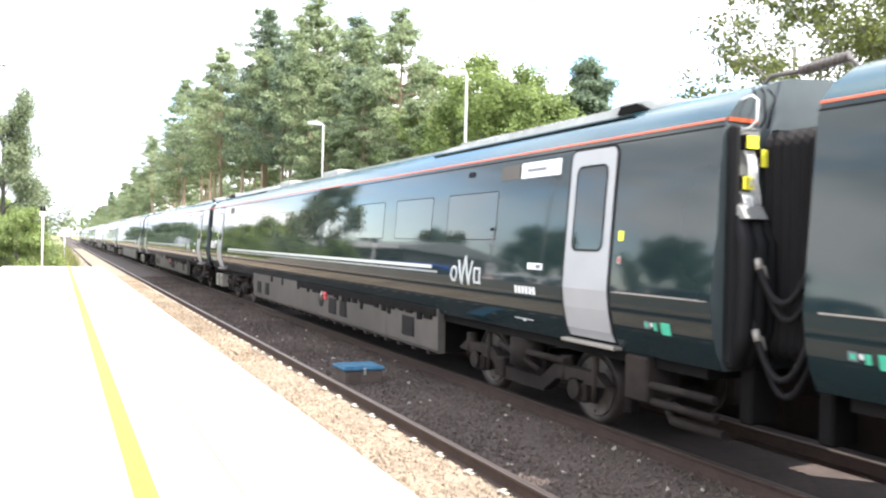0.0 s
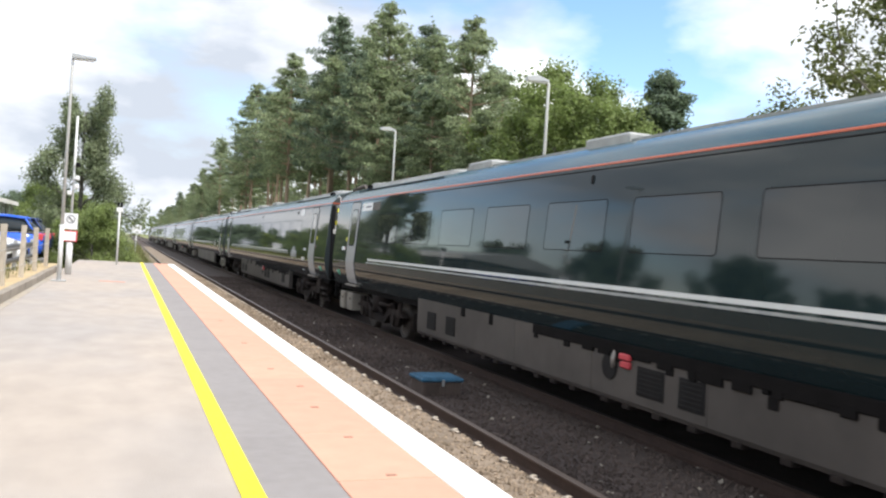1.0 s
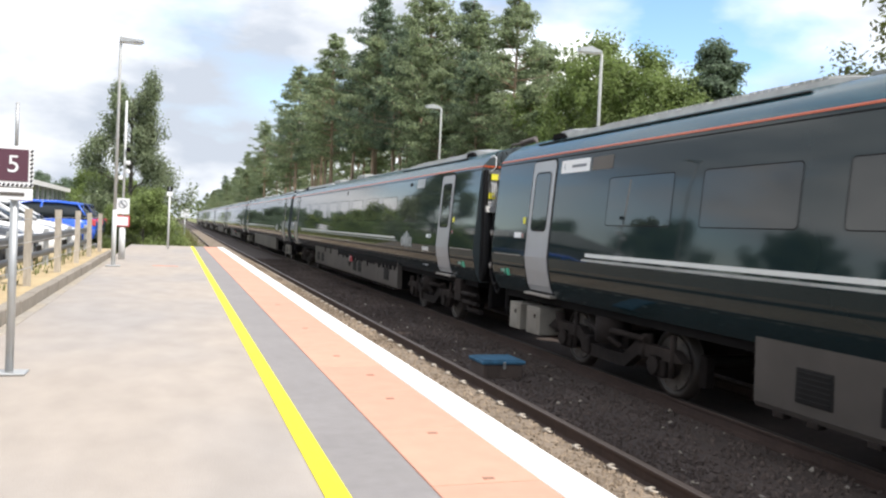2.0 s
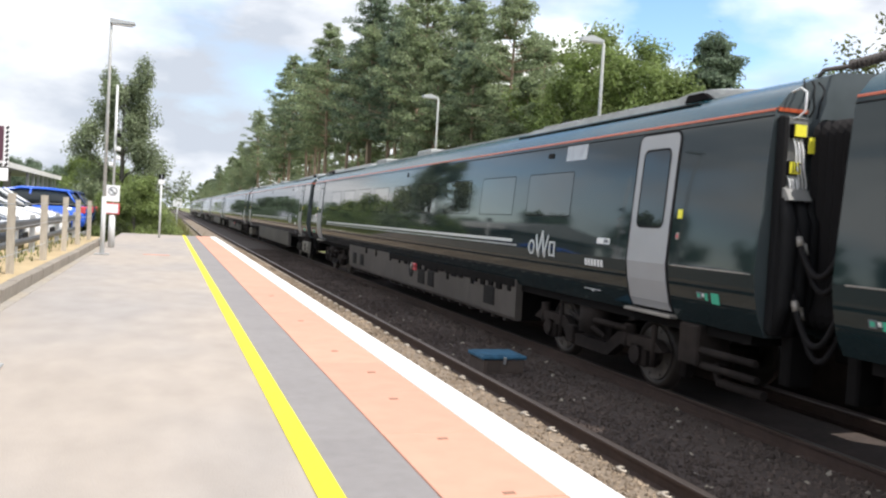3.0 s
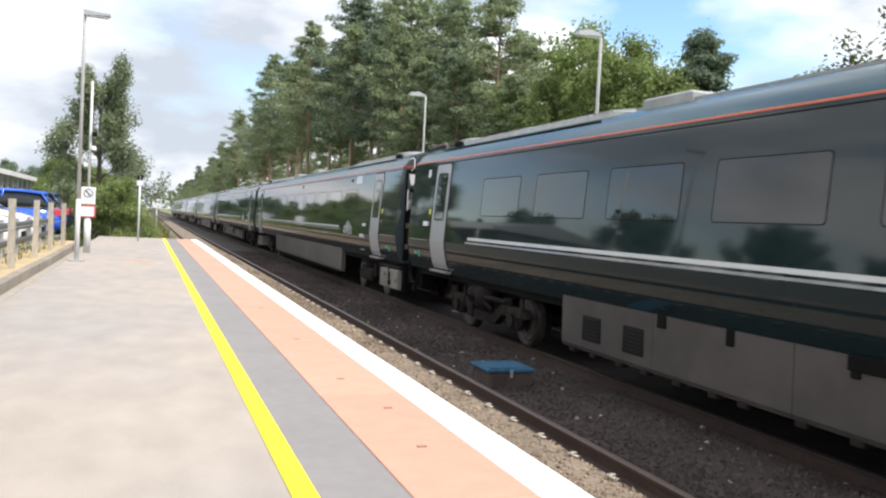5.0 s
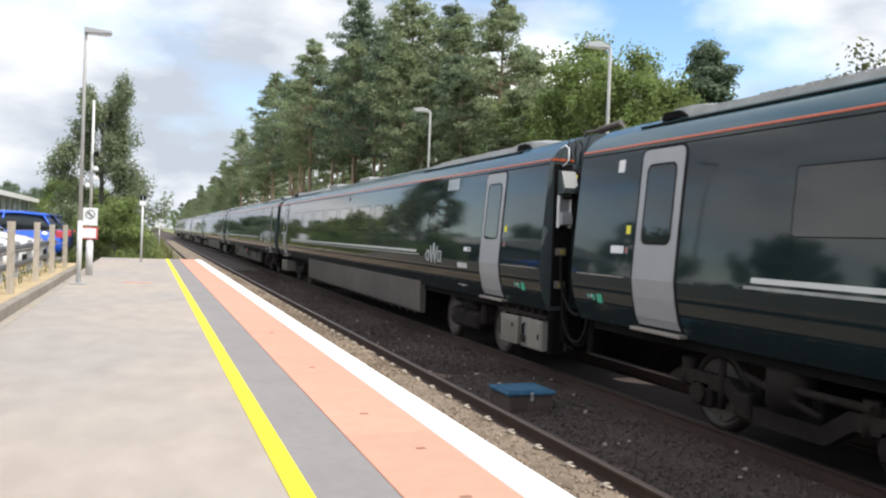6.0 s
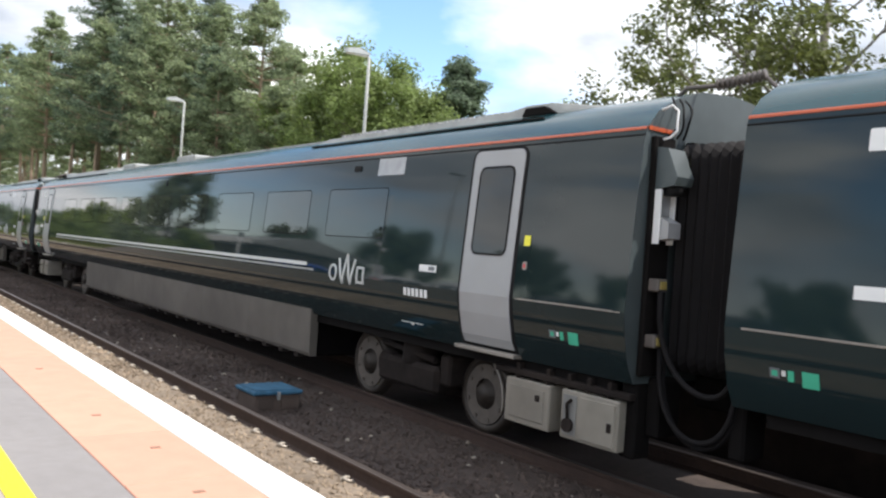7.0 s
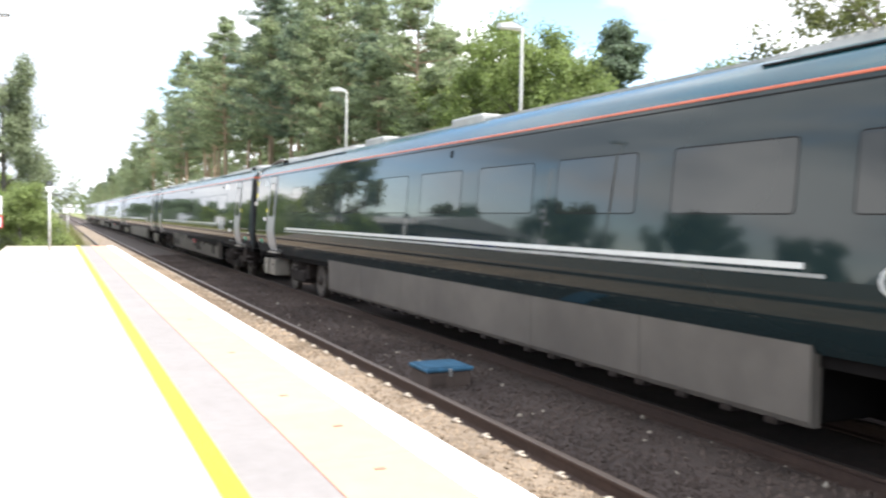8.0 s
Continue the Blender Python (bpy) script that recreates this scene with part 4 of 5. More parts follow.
    for y in (2.82, 2.90, 2.985, 3.065, 3.145, 3.225):
        part("number_bar", side_plate(bmesh.new(), y, y + 0.055, 1.42, 1.51, 0.008, 0.004), M_LABELW, c, "small white bar low on the side")
    part("jacking_mark", side_plate(bmesh.new(), 2.95, 3.38, 1.108, 1.118, 0.004, 0.005), M_LABELW, c, "thin white jacking mark")
    part("jacking_mark", side_plate(bmesh.new(), 3.14, 3.19, 1.085, 1.112, 0.01, 0.006), M_LABELW, c)
    # the crease's highlight, drawn as a pale line
    part("crease_highlight", on_side(bmesh.new(), 0.05, 1.36, 1.543, 1.553, 0.004), M_DISC, c, "pale painted highlight on the crease")
    # maker's-style emblem: three plain light shapes
    zc = 1.60
    bm = bmesh.new()
    off = 0.012

    def stroke(p, q, w, n=8):
        if n > 1:
            for k in range(n):
                at = lambda u: (p[0] + (q[0] - p[0]) * u, p[1] + (q[1] - p[1]) * u)
                stroke(at(k / n), at((k + 1) / n), w, 1)
            return
        (ya, za), (yb, zb) = p, q
        dy, dz = yb - ya, zb - za
        ln = math.hypot(dy, dz)
        ny, nz = -dz / ln * w / 2, dy / ln * w / 2
        quad = [(ya + ny, za + nz), (yb + ny, zb + nz), (yb - ny, zb - nz), (ya - ny, za - nz)]
        hi = [bm.verts.new((-(side_x(z) + off), y, z)) for y, z in quad]
        lo = [bm.verts.new((-(side_x(z) - 0.004), y, z)) for y, z in quad]
        bm.faces.new(hi)
        for i in range(4):
            bm.faces.new((lo[i], lo[(i + 1) % 4], hi[(i + 1) % 4], hi[i]))

    yc = 4.6
    zig = [(yc + 0.20, zc + 0.17), (yc + 0.10, zc - 0.16), (yc, zc + 0.24), (yc - 0.10, zc - 0.16), (yc - 0.20, zc + 0.17)]
    for p, q in zip(zig, zig[1:]):
        stroke(p, q, 0.036)
    bmesh.ops.remove_doubles(bm, verts=bm.verts, dist=0.012)
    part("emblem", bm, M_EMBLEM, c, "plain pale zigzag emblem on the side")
    bm = bmesh.new()
    for k in range(10):
        a0, a1 = radians(36 * k), radians(36 * (k + 1))
        stroke((yc + 0.34 + 0.09 * math.cos(a0), zc - 0.02 + 0.10 * math.sin(a0)), (yc + 0.34 + 0.09 * math.cos(a1), zc - 0.02 + 0.10 * math.sin(a1)), 0.030, 2)
    bmesh.ops.remove_doubles(bm, verts=bm.verts, dist=0.012)
    part("emblem_ring", bm, M_EMBLEM, c)
    bm = bmesh.new()
    for a, b in (((-0.27, 0.09), (-0.27, -0.13)), ((-0.27, 0.075), (-0.42, 0.075)), ((-0.42, 0.09), (-0.42, -0.13)), ((-0.27, -0.11), (-0.42, -0.11))):
        stroke((yc + a[0], zc + a[1]), (yc + b[0], zc + b[1]), 0.030)
    bmesh.ops.remove_doubles(bm, verts=bm.verts, dist=0.012)
    part("emblem_block", bm, M_EMBLEM, c)
    # skirt below the body
    y_a, y_b = 5.7, 18.35
    part("underframe", boxed(-1.12, 1.12, 0.25, L - 0.25, 0.84, 1.0), M_UNDER, c)
    part("equipment_raft", boxed(-1.10, 1.10, y_a + 0.1, y_b - 0.1, 0.34, 0.9, 0.02), M_UNDER, c)
    npan = 6
    for i in range(npan):
        a, b = y_a + (y_b - y_a) * i / npan, y_a + (y_b - y_a) * (i + 1) / npan
        bm = bmesh.new()
        prism(bm, [(-1.23, 1.02), (-1.215, 0.40), (-1.19, 0.35), (-1.10, 0.35), (-1.10, 1.02)], "y", a + 0.004, b - 0.004)
        sk = part("skirt_panel", bm, M_SKIRT if style in ("trailer", "nose") else M_SKIRTDARK, c, "dusty grey skirt panel")
        if style in ("first", "engine") and LOUVRES.get(i):
            for q in LOUVRES[i]:
                bm = bmesh.new()
                box(bm, -1.232, -1.21, a + q[0], a + q[1], 0.50, 0.82, 0.008)
                for s in range(6):
                    z = 0.53 + 0.048 * s
                    box(bm, -1.244, -1.222, a + q[0] + 0.03, a + q[1] - 0.03, z, z + 0.018)
                part("louvre", bm, M_LOUVRE, sk, "dark engine louvre")
    fit = mesh_of(boxed(-1.21, -1.10, 0, 0.14, 0.30, 0.36, 0.008), "drain_fitting", M_BOGIE)
    for i in range(22):
        o = part("drain_fitting", fit, None, c)
        o.location.y = y_a + 0.3 + (y_b - y_a - 0.6) * i / 21 + random.uniform(-0.1, 0.1)
    if style in ("first", "engine"):
        for y, w, z in ((13.42, 0.10, 0.84), (12.56, 0.14, 0.83), (10.45, 0.12, 0.80), (9.72, 0.5, 0.83), (9.0, 0.12, 0.74), (8.3, 0.9, 0.86), (7.6, 0.13, 0.78), (6.35, 0.12, 0.80), (14.9, 0.12, 0.86), (16.0, 0.16, 0.88)):
            part("pipe_bracket", boxed(-1.245, -1.15, y, y + w, z, 1.03, 0.01), M_UNDER, c)
        for j in range(17):
            y = 5.9 + 0.38 * j
            part("pipe_clip", boxed(-1.252, -1.17, y, y + random.uniform(0.10, 0.34), random.uniform(0.80, 0.88), 0.96, 0.01), M_UNDER, c)
        part("filler_recess", tube(bmesh.new(), [(-1.20, 11.63, 0.74), (-1.236, 11.63, 0.74)], 0.155, 18), M_LOUVRE, c, "dark round filler recess")
        part("filler_pipe", tube(bmesh.new(), [(-1.23, 11.52, 0.92), (-1.27, 11.50, 0.84), (-1.25, 11.52, 0.74)], 0.03, 8), M_DISC, c, "pale filler pipe")
        part("red_valve_box", boxed(-1.268, -1.19, 11.20, 11.38, 0.755, 0.835, 0.015), M_RED, c, "small red valve box")
        part("pipe_cover", boxed(-1.25, -1.12, y_a + 0.05, y_b - 4.8, 0.90, 1.03, 0.01), M_UNDER, c, "dark cover over the top of the skirt")
        part("red_valve_box", boxed(-1.275, -1.19, 11.19, 11.40, 0.845, 0.92, 0.015), M_RED, c, "small red valve box")
    # boxes beyond the bogies
    if style == "trailer":
        cross_box(c, 0.93, 1.55, "battery_box", "beige-grey equipment box with a hatch", M_CRATE)
        valve_box(c, 0.10, 0.78)
        part("hanger_bar", boxed(-1.20, -1.12, 0.0, 1.75, 0.80, 0.86, 0.01), M_BOGIE, c)
        for y in (0.22, 0.46, 0.70, 0.98, 1.40):
            part("hanger", boxed(-1.19, -1.10, y, y + 0.05, 0.74, 0.92, 0.008), M_BOGIE, c)
        arc = [(-0.97, 2.35 + 0.50 * math.cos(a), 0.42 + 0.50 * math.sin(a)) for a in [radians(195 - 11 * k) for k in range(13)]]
        part("wheel_guard", tube(bmesh.new(), arc, 0.014, 6), M_DISC, c, "thin pale edge of the wheel guard")
        part("end_apron", boxed(-1.12, -0.9, 0.0, 0.17, 0.30, 0.95, 0.02), M_UNDER, c)
    else:
        part("equipment_box", boxed(-1.22, -0.8, 0.95, 1.3, 0.50, 0.94, 0.02), M_BOGIE, c)
        for pts, r in (([(-1.15, 0.1, 0.52), (-1.15, 1.0, 0.52)], 0.04), ([(-1.17, 0.1, 0.68), (-1.17, 1.0, 0.68)], 0.04),
                       ([(-1.1, 0.05, 0.38), (-1.1, 0.7, 0.38), (-1.1, 0.8, 0.55)], 0.05)):
            part("air_pipe", tube(bmesh.new(), pts, r, 8), M_BOGIE, c, "grey air pipe under the coach end")
    if style in ("first", "trailer"):
        cross_box(c, L - 1.05, L - 0.62, "equipment_box", "beige-grey equipment box", M_CRATE)
        cross_box(c, L - 1.80, L - 1.30, "equipment_box", "beige-grey equipment box", M_CRATE)
    # roof equipment
    for y0, y1, out in ((1.05, 6.75, -1), (17.6, L - 0.7, 1)):
        f = part("roof_fairing", fairing_mesh(y0, y1, out), M_ROOFKIT, c, "low pale grey roof equipment cover")
        start = y0 + 1.35 if out < 0 else y0 + 0.5
        k = int((y1 - y0 - 1.9) / 0.62)
        for j in range(k):
            y = start + 0.62 * j
            bm = bmesh.new()
            curve = [(-0.76, 3.44), (-0.76, 3.535), (-0.46, 3.580), (0.0, 3.600), (0.46, 3.580), (0.76, 3.535), (0.76, 3.44)]
            for q in range(5):
                prism(bm, curve, "y", y + 0.11 * q, y + 0.11 * q + 0.07)
            part("grille", bm, M_DOOR if j % 3 == 1 else M_ROOFKIT, f, "louvred roof grille")
        # dark mouth of the cowl, facing the track side
        ya, yb = (y0 + 0.42, y0 + 0.98) if out < 0 else (y1 - 0.98, y1 - 0.42)
        part("cowl_mouth", prism(bmesh.new(), [(ya + 0.05, 3.44), (yb, 3.44), (yb - 0.06, 3.525), (ya + 0.22, 3.525)], "x", -0.83, -0.70), M_UNDER, f, "dark air intake of the cowl")
        part("cable_tray", box(box(bmesh.new(), -0.97, -0.93, y0 + 0.5, y1 - 0.2, 3.362, 3.378), 0.93, 0.97, y0 + 0.5, y1 - 0.2, 3.362, 3.378), M_LOUVRE, f)
    for y0, y1 in ((12.3, 13.35), (16.5, 17.5)):
        h = part("roof_hatch", boxed(-0.72, 0.72, y0, y1, 3.40, 3.60, 0.03), M_ROOFKIT, c, "pale grey roof hatch")
        part("lid", boxed(-0.60, 0.60, y0 + 0.1, y1 - 0.1, 3.598, 3.615, 0.006), M_DOOR, h)
    part("roof_conduit", box(box(bmesh.new(), -0.66, -0.62, 6.6, 12.4, 3.48, 3.515), -0.66, -0.62, 13.3, 17.7, 3.48, 3.515), M_ROOFKIT, c)
    coach_end_parts(c, 0.0, -1, style)
    if style != "nose":
        coach_end_parts(c, COACH_L, 1, style)
    return c


# wheels and bogies stand at these distances from the coach's leading end
BOGIES = (3.55, COACH_L - 3.55)
AXLES = tuple(b + d for b in BOGIES for d in (-1.2, 1.2))


def build_train():
    order = ["trailer", "first", "engine", "trailer", "engine", "trailer", "engine", "trailer", "engine", "nose"]
    protos, train = {}, []
    frames = {True: bogie_mesh(True), False: bogie_mesh(False)}
    for k, style in enumerate(order):
        if style in protos:
            c = copy_thing(protos[style], pose(FAR_C, 0, RAIL_Z))
        else:
            c = protos[style] = build_coach(style)
            for y in BOGIES:
                o = part("bogie", frames[style == "trailer"], None, c, "brake-dust brown bogie frame with springs and dampers")
                o.location = (0, y, 0)
            for y in AXLES:
                build_wheelset(c, y)
        train.append(c)
    return train


TRAIN = build_train()
# seconds and where the leading end of the third coach is along the track
TRAIN_Y = [(0.0, 31.11), (0.5, 26.96), (1.0, 22.91), (2.5, 11.23), (3.0, 7.51), (3.5, 4.02), (4.0, 0.32), (4.5, -3.14), (5.0, -6.52), (6.5, -16.14), (7.0, -19.2), (7.5, -22.26), (8.0, -24.85)]


# ---- trees and plants ----
def ball(rng, k):
    """k places inside a ball of radius 1, thinner at its rim."""
    v = rng.normal(0, 1, (k, 3))
    v /= np.linalg.norm(v, axis=1)[:, None] + 1e-9
    return v * (rng.random(k) ** 0.45)[:, None]


def leaf_cloud(name, pts, outs, length, width, mat, seed, droop=0.0):
    """Many small bent leaves at the given places, facing roughly away from the middle of their clump."""
    rng = np.random.default_rng(seed)
    n = len(pts)
    face = outs + rng.normal(0, 0.45, (n, 3)) + np.array([0, 0, 0.6])
    face /= np.linalg.norm(face, axis=1)[:, None] + 1e-9
    d = rng.normal(0, 1, (n, 3)) - np.array([0, 0, droop * 3])
    d -= face * (d * face).sum(1)[:, None]
    d /= np.linalg.norm(d, axis=1)[:, None] + 1e-9
    w = np.cross(face, d)
    ln = (length * rng.uniform(0.6, 1.3, n))[:, None]
    wd = (width * rng.uniform(0.6, 1.3, n))[:, None]
    up = face * 0.15 * ln
    co = np.stack([pts - d * ln * 0.5, pts + w * wd * 0.5 + up, pts + d * ln * 0.5, pts - w * wd * 0.5 + up], 1).reshape(-1, 3)
    fa = np.arange(n * 4).reshape(-1, 4)
    me = bpy.data.meshes.new(name)
    me.from_pydata(co.tolist(), [], fa.tolist())
    me.materials.append(mat)
    return me


def pine(h, seed, crown_from, width, mat, dense=1.0, spire=0.75, puff=1.0):
    """A pine: tall tapered trunk, whorls of limbs, needle tufts in flattened clumps."""
    rng = np.random.default_rng(seed)
    t = empty("pine_tree", pose(0, 0, 0), "tall Scots pine with a bare trunk and grey-green needles", "tree", "pine wood beside the line")
    bm = bmesh.new()
    bend = rng.normal(0, 0.012, 2)
    trunk = lambda z: Vector((bend[0] * z * math.sin(z * 0.25), bend[1] * z * math.cos(z * 0.22), z))
    zs = [h * i / 9 for i in range(10)]
    tube(bm, [trunk(z) for z in zs], [0.0115 * h * (1 - 0.88 * z / h) + 0.015 for z in zs], 7)
    pts, outs = [], []
    z = h * crown_from
    z0 = z
    while z < h - 0.25:
        f = (z - z0) / (h - z0)
        reach = width * (0.45 + 0.55 * min(1, f * 4)) * (1 - f) ** spire + 0.25
        for _ in range(5 if f < 0.8 else 4):
            if rng.random() < 0.14:
                continue
            a = rng.random() * 6.283
            r = reach * rng.uniform(0.55, 1.12)
            base = trunk(z)
            rise = rng.uniform(-0.05, 0.30) + 0.35 * f
            tip = base + Vector((math.cos(a) * r, math.sin(a) * r, r * rise))
            tube(bm, [base, base.lerp(tip, 0.55) + Vector((0, 0, -0.04 * r)), tip], [0.05 * (1 - 0.7 * f) + 0.01, 0.025, 0.008], 5, False)
            for u in (0.55, 1.0):
                if r * u < 0.25:
                    continue
                c = np.array(base.lerp(tip, u)) + rng.normal(0, 0.12, 3)
                k = int(rng.uniform(40, 62) * dense)
                rad = puff * rng.uniform(0.34, 0.62) * (0.75 + 0.22 * r)
                v = ball(rng, k)
                pts.append(c + v * rad * np.array([1.25, 1.25, 0.46]))
                outs.append(v)
        z += rng.uniform(0.38, 0.66)
    top = np.array(trunk(h))
    v = rng.normal(0, 1, (60, 3))
    pts.append(top + v * np.array([0.10, 0.10, 0.42]) - np.array([0, 0, 0.25]))
    outs.append(v * 0.5)
    part("trunk", bm, M_BARK, t, "reddish-brown trunk and limbs")
    part("crown", leaf_cloud("crown", np.concatenate(pts), np.concatenate(outs), 0.30, 0.11, mat, seed), None, t, kind="stuff")
    return t


def broadleaf(h, seed, spread, mat, leaf, label, name="broadleaf_tree", per=36, start=0.22, limbs=9, droop=0.0, bark=None, levels=3, clump=0.34):
    """A broad-leaved tree: forking limbs with leaves round their outer twigs."""
    rng = np.random.default_rng(seed)
    t = empty(name, pose(0, 0, 0), label, "tree")
    bm = bmesh.new()
    tube(bm, [(0, 0, 0), (0.02 * h, 0.01 * h, h * 0.45), (0.01 * h, -0.01 * h, h * 0.93)], [0.022 * h, 0.013 * h, 0.004 * h], 8)
    pts, outs = [], []

    def grow(base, d, ln, r, level):
        mid = base + d * ln * 0.5 + Vector(rng.normal(0, 0.05 * ln, 3))
        tip = base + d * ln + Vector((0, 0, 0.10 * ln - droop * ln))
        tube(bm, [base, mid, tip], [r, r * 0.75, r * 0.45], 5, False)
        if level >= levels - 1:
            for u in (0.35, 0.65, 0.95):
                c = np.array(base.lerp(tip, u))
                v = ball(rng, per)
                pts.append(c + v * clump * 1.5 * np.array([1, 1, 0.75 + droop * 2]))
                outs.append(v)
        if level < levels:
            for _ in range(3 if level < 2 else 2):
                nd = (d + Vector(rng.normal(0, 0.55, 3))).normalized()
                grow(base.lerp(tip, rng.uniform(0.45, 1.0)), nd, ln * rng.uniform(0.5, 0.75), r * 0.55, level + 1)

    for i in range(limbs):
        f = start + (0.92 - start) * (i + rng.random() * 0.6) / limbs
        a = i * 2.4 + rng.normal(0, 0.4)
        d = Vector((math.cos(a), math.sin(a), 0.35 + 0.8 * f)).normalized()
        grow(Vector((0.02 * h * f, 0, h * f)), d, spread * (1.05 - 0.65 * f) * rng.uniform(0.6, 0.9), 0.006 * h * (1.2 - f), 1)
    part("trunk", bm, bark or M_BARKG, t)
    part("crown", leaf_cloud("crown", np.concatenate(pts), np.concatenate(outs), leaf, leaf * 0.62, mat, seed, droop), None, t, kind="stuff")
    return t


def set_tree(src, x, y, base, scale, turn, first):
    m = pose(x, y, base, 0, 0, turn) @ Matrix.Diagonal((scale, scale, scale, 1))
    if first:
        src.matrix_basis = m
        return src
    made = copy_thing(src, m)
    made.matrix_basis = m
    return made


def plant(protos, places):
    """protos: trees with their heights; places: (kind, x, y, top). Each stands on the low ground."""
    used = set()
    for i, (k, x, y, top) in enumerate(places):
        src, h = protos[k]
        set_tree(src, x, y, -1.3, (top + 1.3) / h, (i * 83) % 360, k not in used)
        used.add(k)


PROTOS = {
    "a": (pine(18, 11, 0.48, 3.8, M_PINE, 1.1, 0.92), 18), "b": (pine(18, 12, 0.42, 4.2, M_PINE, 1.2, 0.92), 18),
    "c": (pine(18, 13, 0.50, 3.4, M_PINEDARK, 1.0, 0.95), 18), "d": (pine(16, 14, 0.10, 4.6, M_PINE, 1.7, 0.8), 16),
    "e": (pine(12, 15, 0.08, 2.7, M_PINEDARK, 4.0, 0.85, 1.4), 12),
    "g": (broadleaf(11, 21, 4.6, M_BROAD, 0.24, "bright green birch-like tree at the edge of the wood", per=30, start=0.1, limbs=15, clump=0.5), 12.4),
    "h": (broadleaf(10, 22, 4.6, M_BROAD, 0.24, "leafy green tree beside the pines", per=30, start=0.08, limbs=15, clump=0.5), 11.6),
    "s": (broadleaf(4, 23, 2.6, M_BROAD, 0.16, "low green bush under the pines", "bush", per=36, start=0.06, limbs=12, clump=0.32), 5.2),
}
PLACES = [
    ("c", 10.5, 215, 12.0), ("d", 11.5, 185, 12.5), ("b", 11.0, 158, 13.6), ("a", 12.0, 136, 17.0), ("c", 13.5, 122, 17.5), ("b", 12.5, 104, 20.3),
    ("a", 14.5, 94, 18.5), ("b", 13.0, 82, 19.6), ("c", 15.0, 72.3, 21.7), ("a", 17.5, 70, 20.0), ("b", 16.0, 60, 19.5), ("c", 20.0, 63.4, 19.4),
    ("a", 19.5, 58, 17.0), ("b", 18.0, 47.8, 15.7), ("d", 22.0, 51.3, 13.5), ("d", 21.5, 66, 14.0), ("d", 15.5, 55, 12.0), ("b", 13.0, 112, 16.0),
    ("d", 16.5, 50, 11.0), ("d", 17.5, 44, 9.5), ("c", 14.0, 76, 17.0), ("b", 17.0, 80, 19.0), ("c", 18.0, 90, 19.0), ("a", 16.0, 110, 18.0),
    ("b", 16.0, 130, 16.0), ("d", 13.0, 145, 13.0), ("d", 21.0, 46, 10.0), ("c", 23.0, 68, 18.0), ("b", 24.0, 58, 15.5), ("a", 21.5, 76, 19.0),
    ("a", 13.2, 89, 18.0), ("c", 13.6, 98, 18.5), ("c", 14.8, 64, 15.5), ("a", 15.2, 58, 14.0), ("c", 16.8, 52.5, 13.0),
    ("e", 25.4, 37.6, 11.3), ("d", 30, 62, 14.0), ("d", 29, 52, 11.5),
    ("g", 20.0, 41.2, 12.0), ("h", 20.2, 37.4, 10.2), ("g", 22.0, 37.8, 10.4), ("h", 19.0, 44.0, 9.8), ("g", 23.5, 42.5, 11.5), ("h", 17.8, 40.0, 6.8), ("g", 21.2, 35.2, 8.6),
    ("h", 25.5, 32.0, 8.6), ("h", 27.0, 29.5, 7.2),
    ("s", 12.5, 47, 4.4), ("s", 13.0, 53, 4.0), ("s", 12.2, 60, 4.2), ("s", 12.0, 68, 3.6), ("s", 12.5, 42, 3.6), ("s", 14.0, 38, 4.2), ("s", 15.5, 34, 4.4),
    ("s", 17.5, 31, 4.6), ("s", 12.0, 78, 3.6), ("s", 11.8, 90, 3.4), ("s", 19.5, 28, 4.4), ("s", 16.5, 41.5, 5.0), ("s", 11.5, 105, 3.4), ("s", 11.5, 122, 3.2),
    # more of the wood behind
    ("c", 15.8, 66.5, 17.5), ("d", 19, 54, 12.5), ("d", 23, 74, 17), ("d", 21, 88, 16), ("d", 20, 102, 16), ("d", 18, 120, 15), ("a", 14.2, 69, 17.0), ("b", 14.5, 140, 14.5), ("d", 13, 170, 11.5),
    ("d", 12, 200, 11), ("d", 25, 50, 11.5), ("d", 22, 60, 14.0), ("d", 26, 66, 15), ("d", 11, 235, 10.5),
    ("d", 10.5, 150, 10), ("d", 13, 158, 13), ("d", 11.5, 172, 11), ("d", 14, 190, 13), ("d", 10, 200, 9.5), ("d", 13, 222, 12), ("d", 10, 245, 9.5), ("d", 13.5, 262, 11.5), ("d", 9.5, 275, 9),
    ("d", 11, 310, 10), ("d", 14, 345, 11), ("h", 9, 380, 9), ("h", 0, 440, 8),
    # deeper in the wood
    ("d", 27, 70, 13), ("d", 28, 80, 13), ("d", 26, 90, 13), ("d", 27, 100, 13), ("d", 24, 112, 13), ("d", 23, 124, 12), ("d", 22, 138, 12), ("d", 21, 152, 11), ("d", 19, 166, 11),
    ("d", 33, 60, 12), ("d", 33, 74, 12), ("d", 32, 88, 12), ("d", 31, 104, 12), ("s", 20, 52, 4.6), ("s", 21, 60, 4.6), ("s", 20, 68, 4.6), ("s", 19, 76, 4.6), ("s", 18, 84, 4.6), ("s", 17, 94, 4.6),
    ("s", 16, 104, 4.4), ("s", 16, 114, 4.4), ("s", 24, 48, 4.8), ("s", 15, 126, 4.4), ("s", 14, 138, 4.2),
    # the far end of the line and beyond the car park
    ("d", 8.5, 290, 9.5), ("d", 12, 330, 11), ("d", 16, 300, 12), ("h", 4, 420, 9), ("g", -6, 430, 8), ("h", -14, 410, 8), ("d", 9.5, 255, 9.5),
]
plant(PROTOS, PLACES)

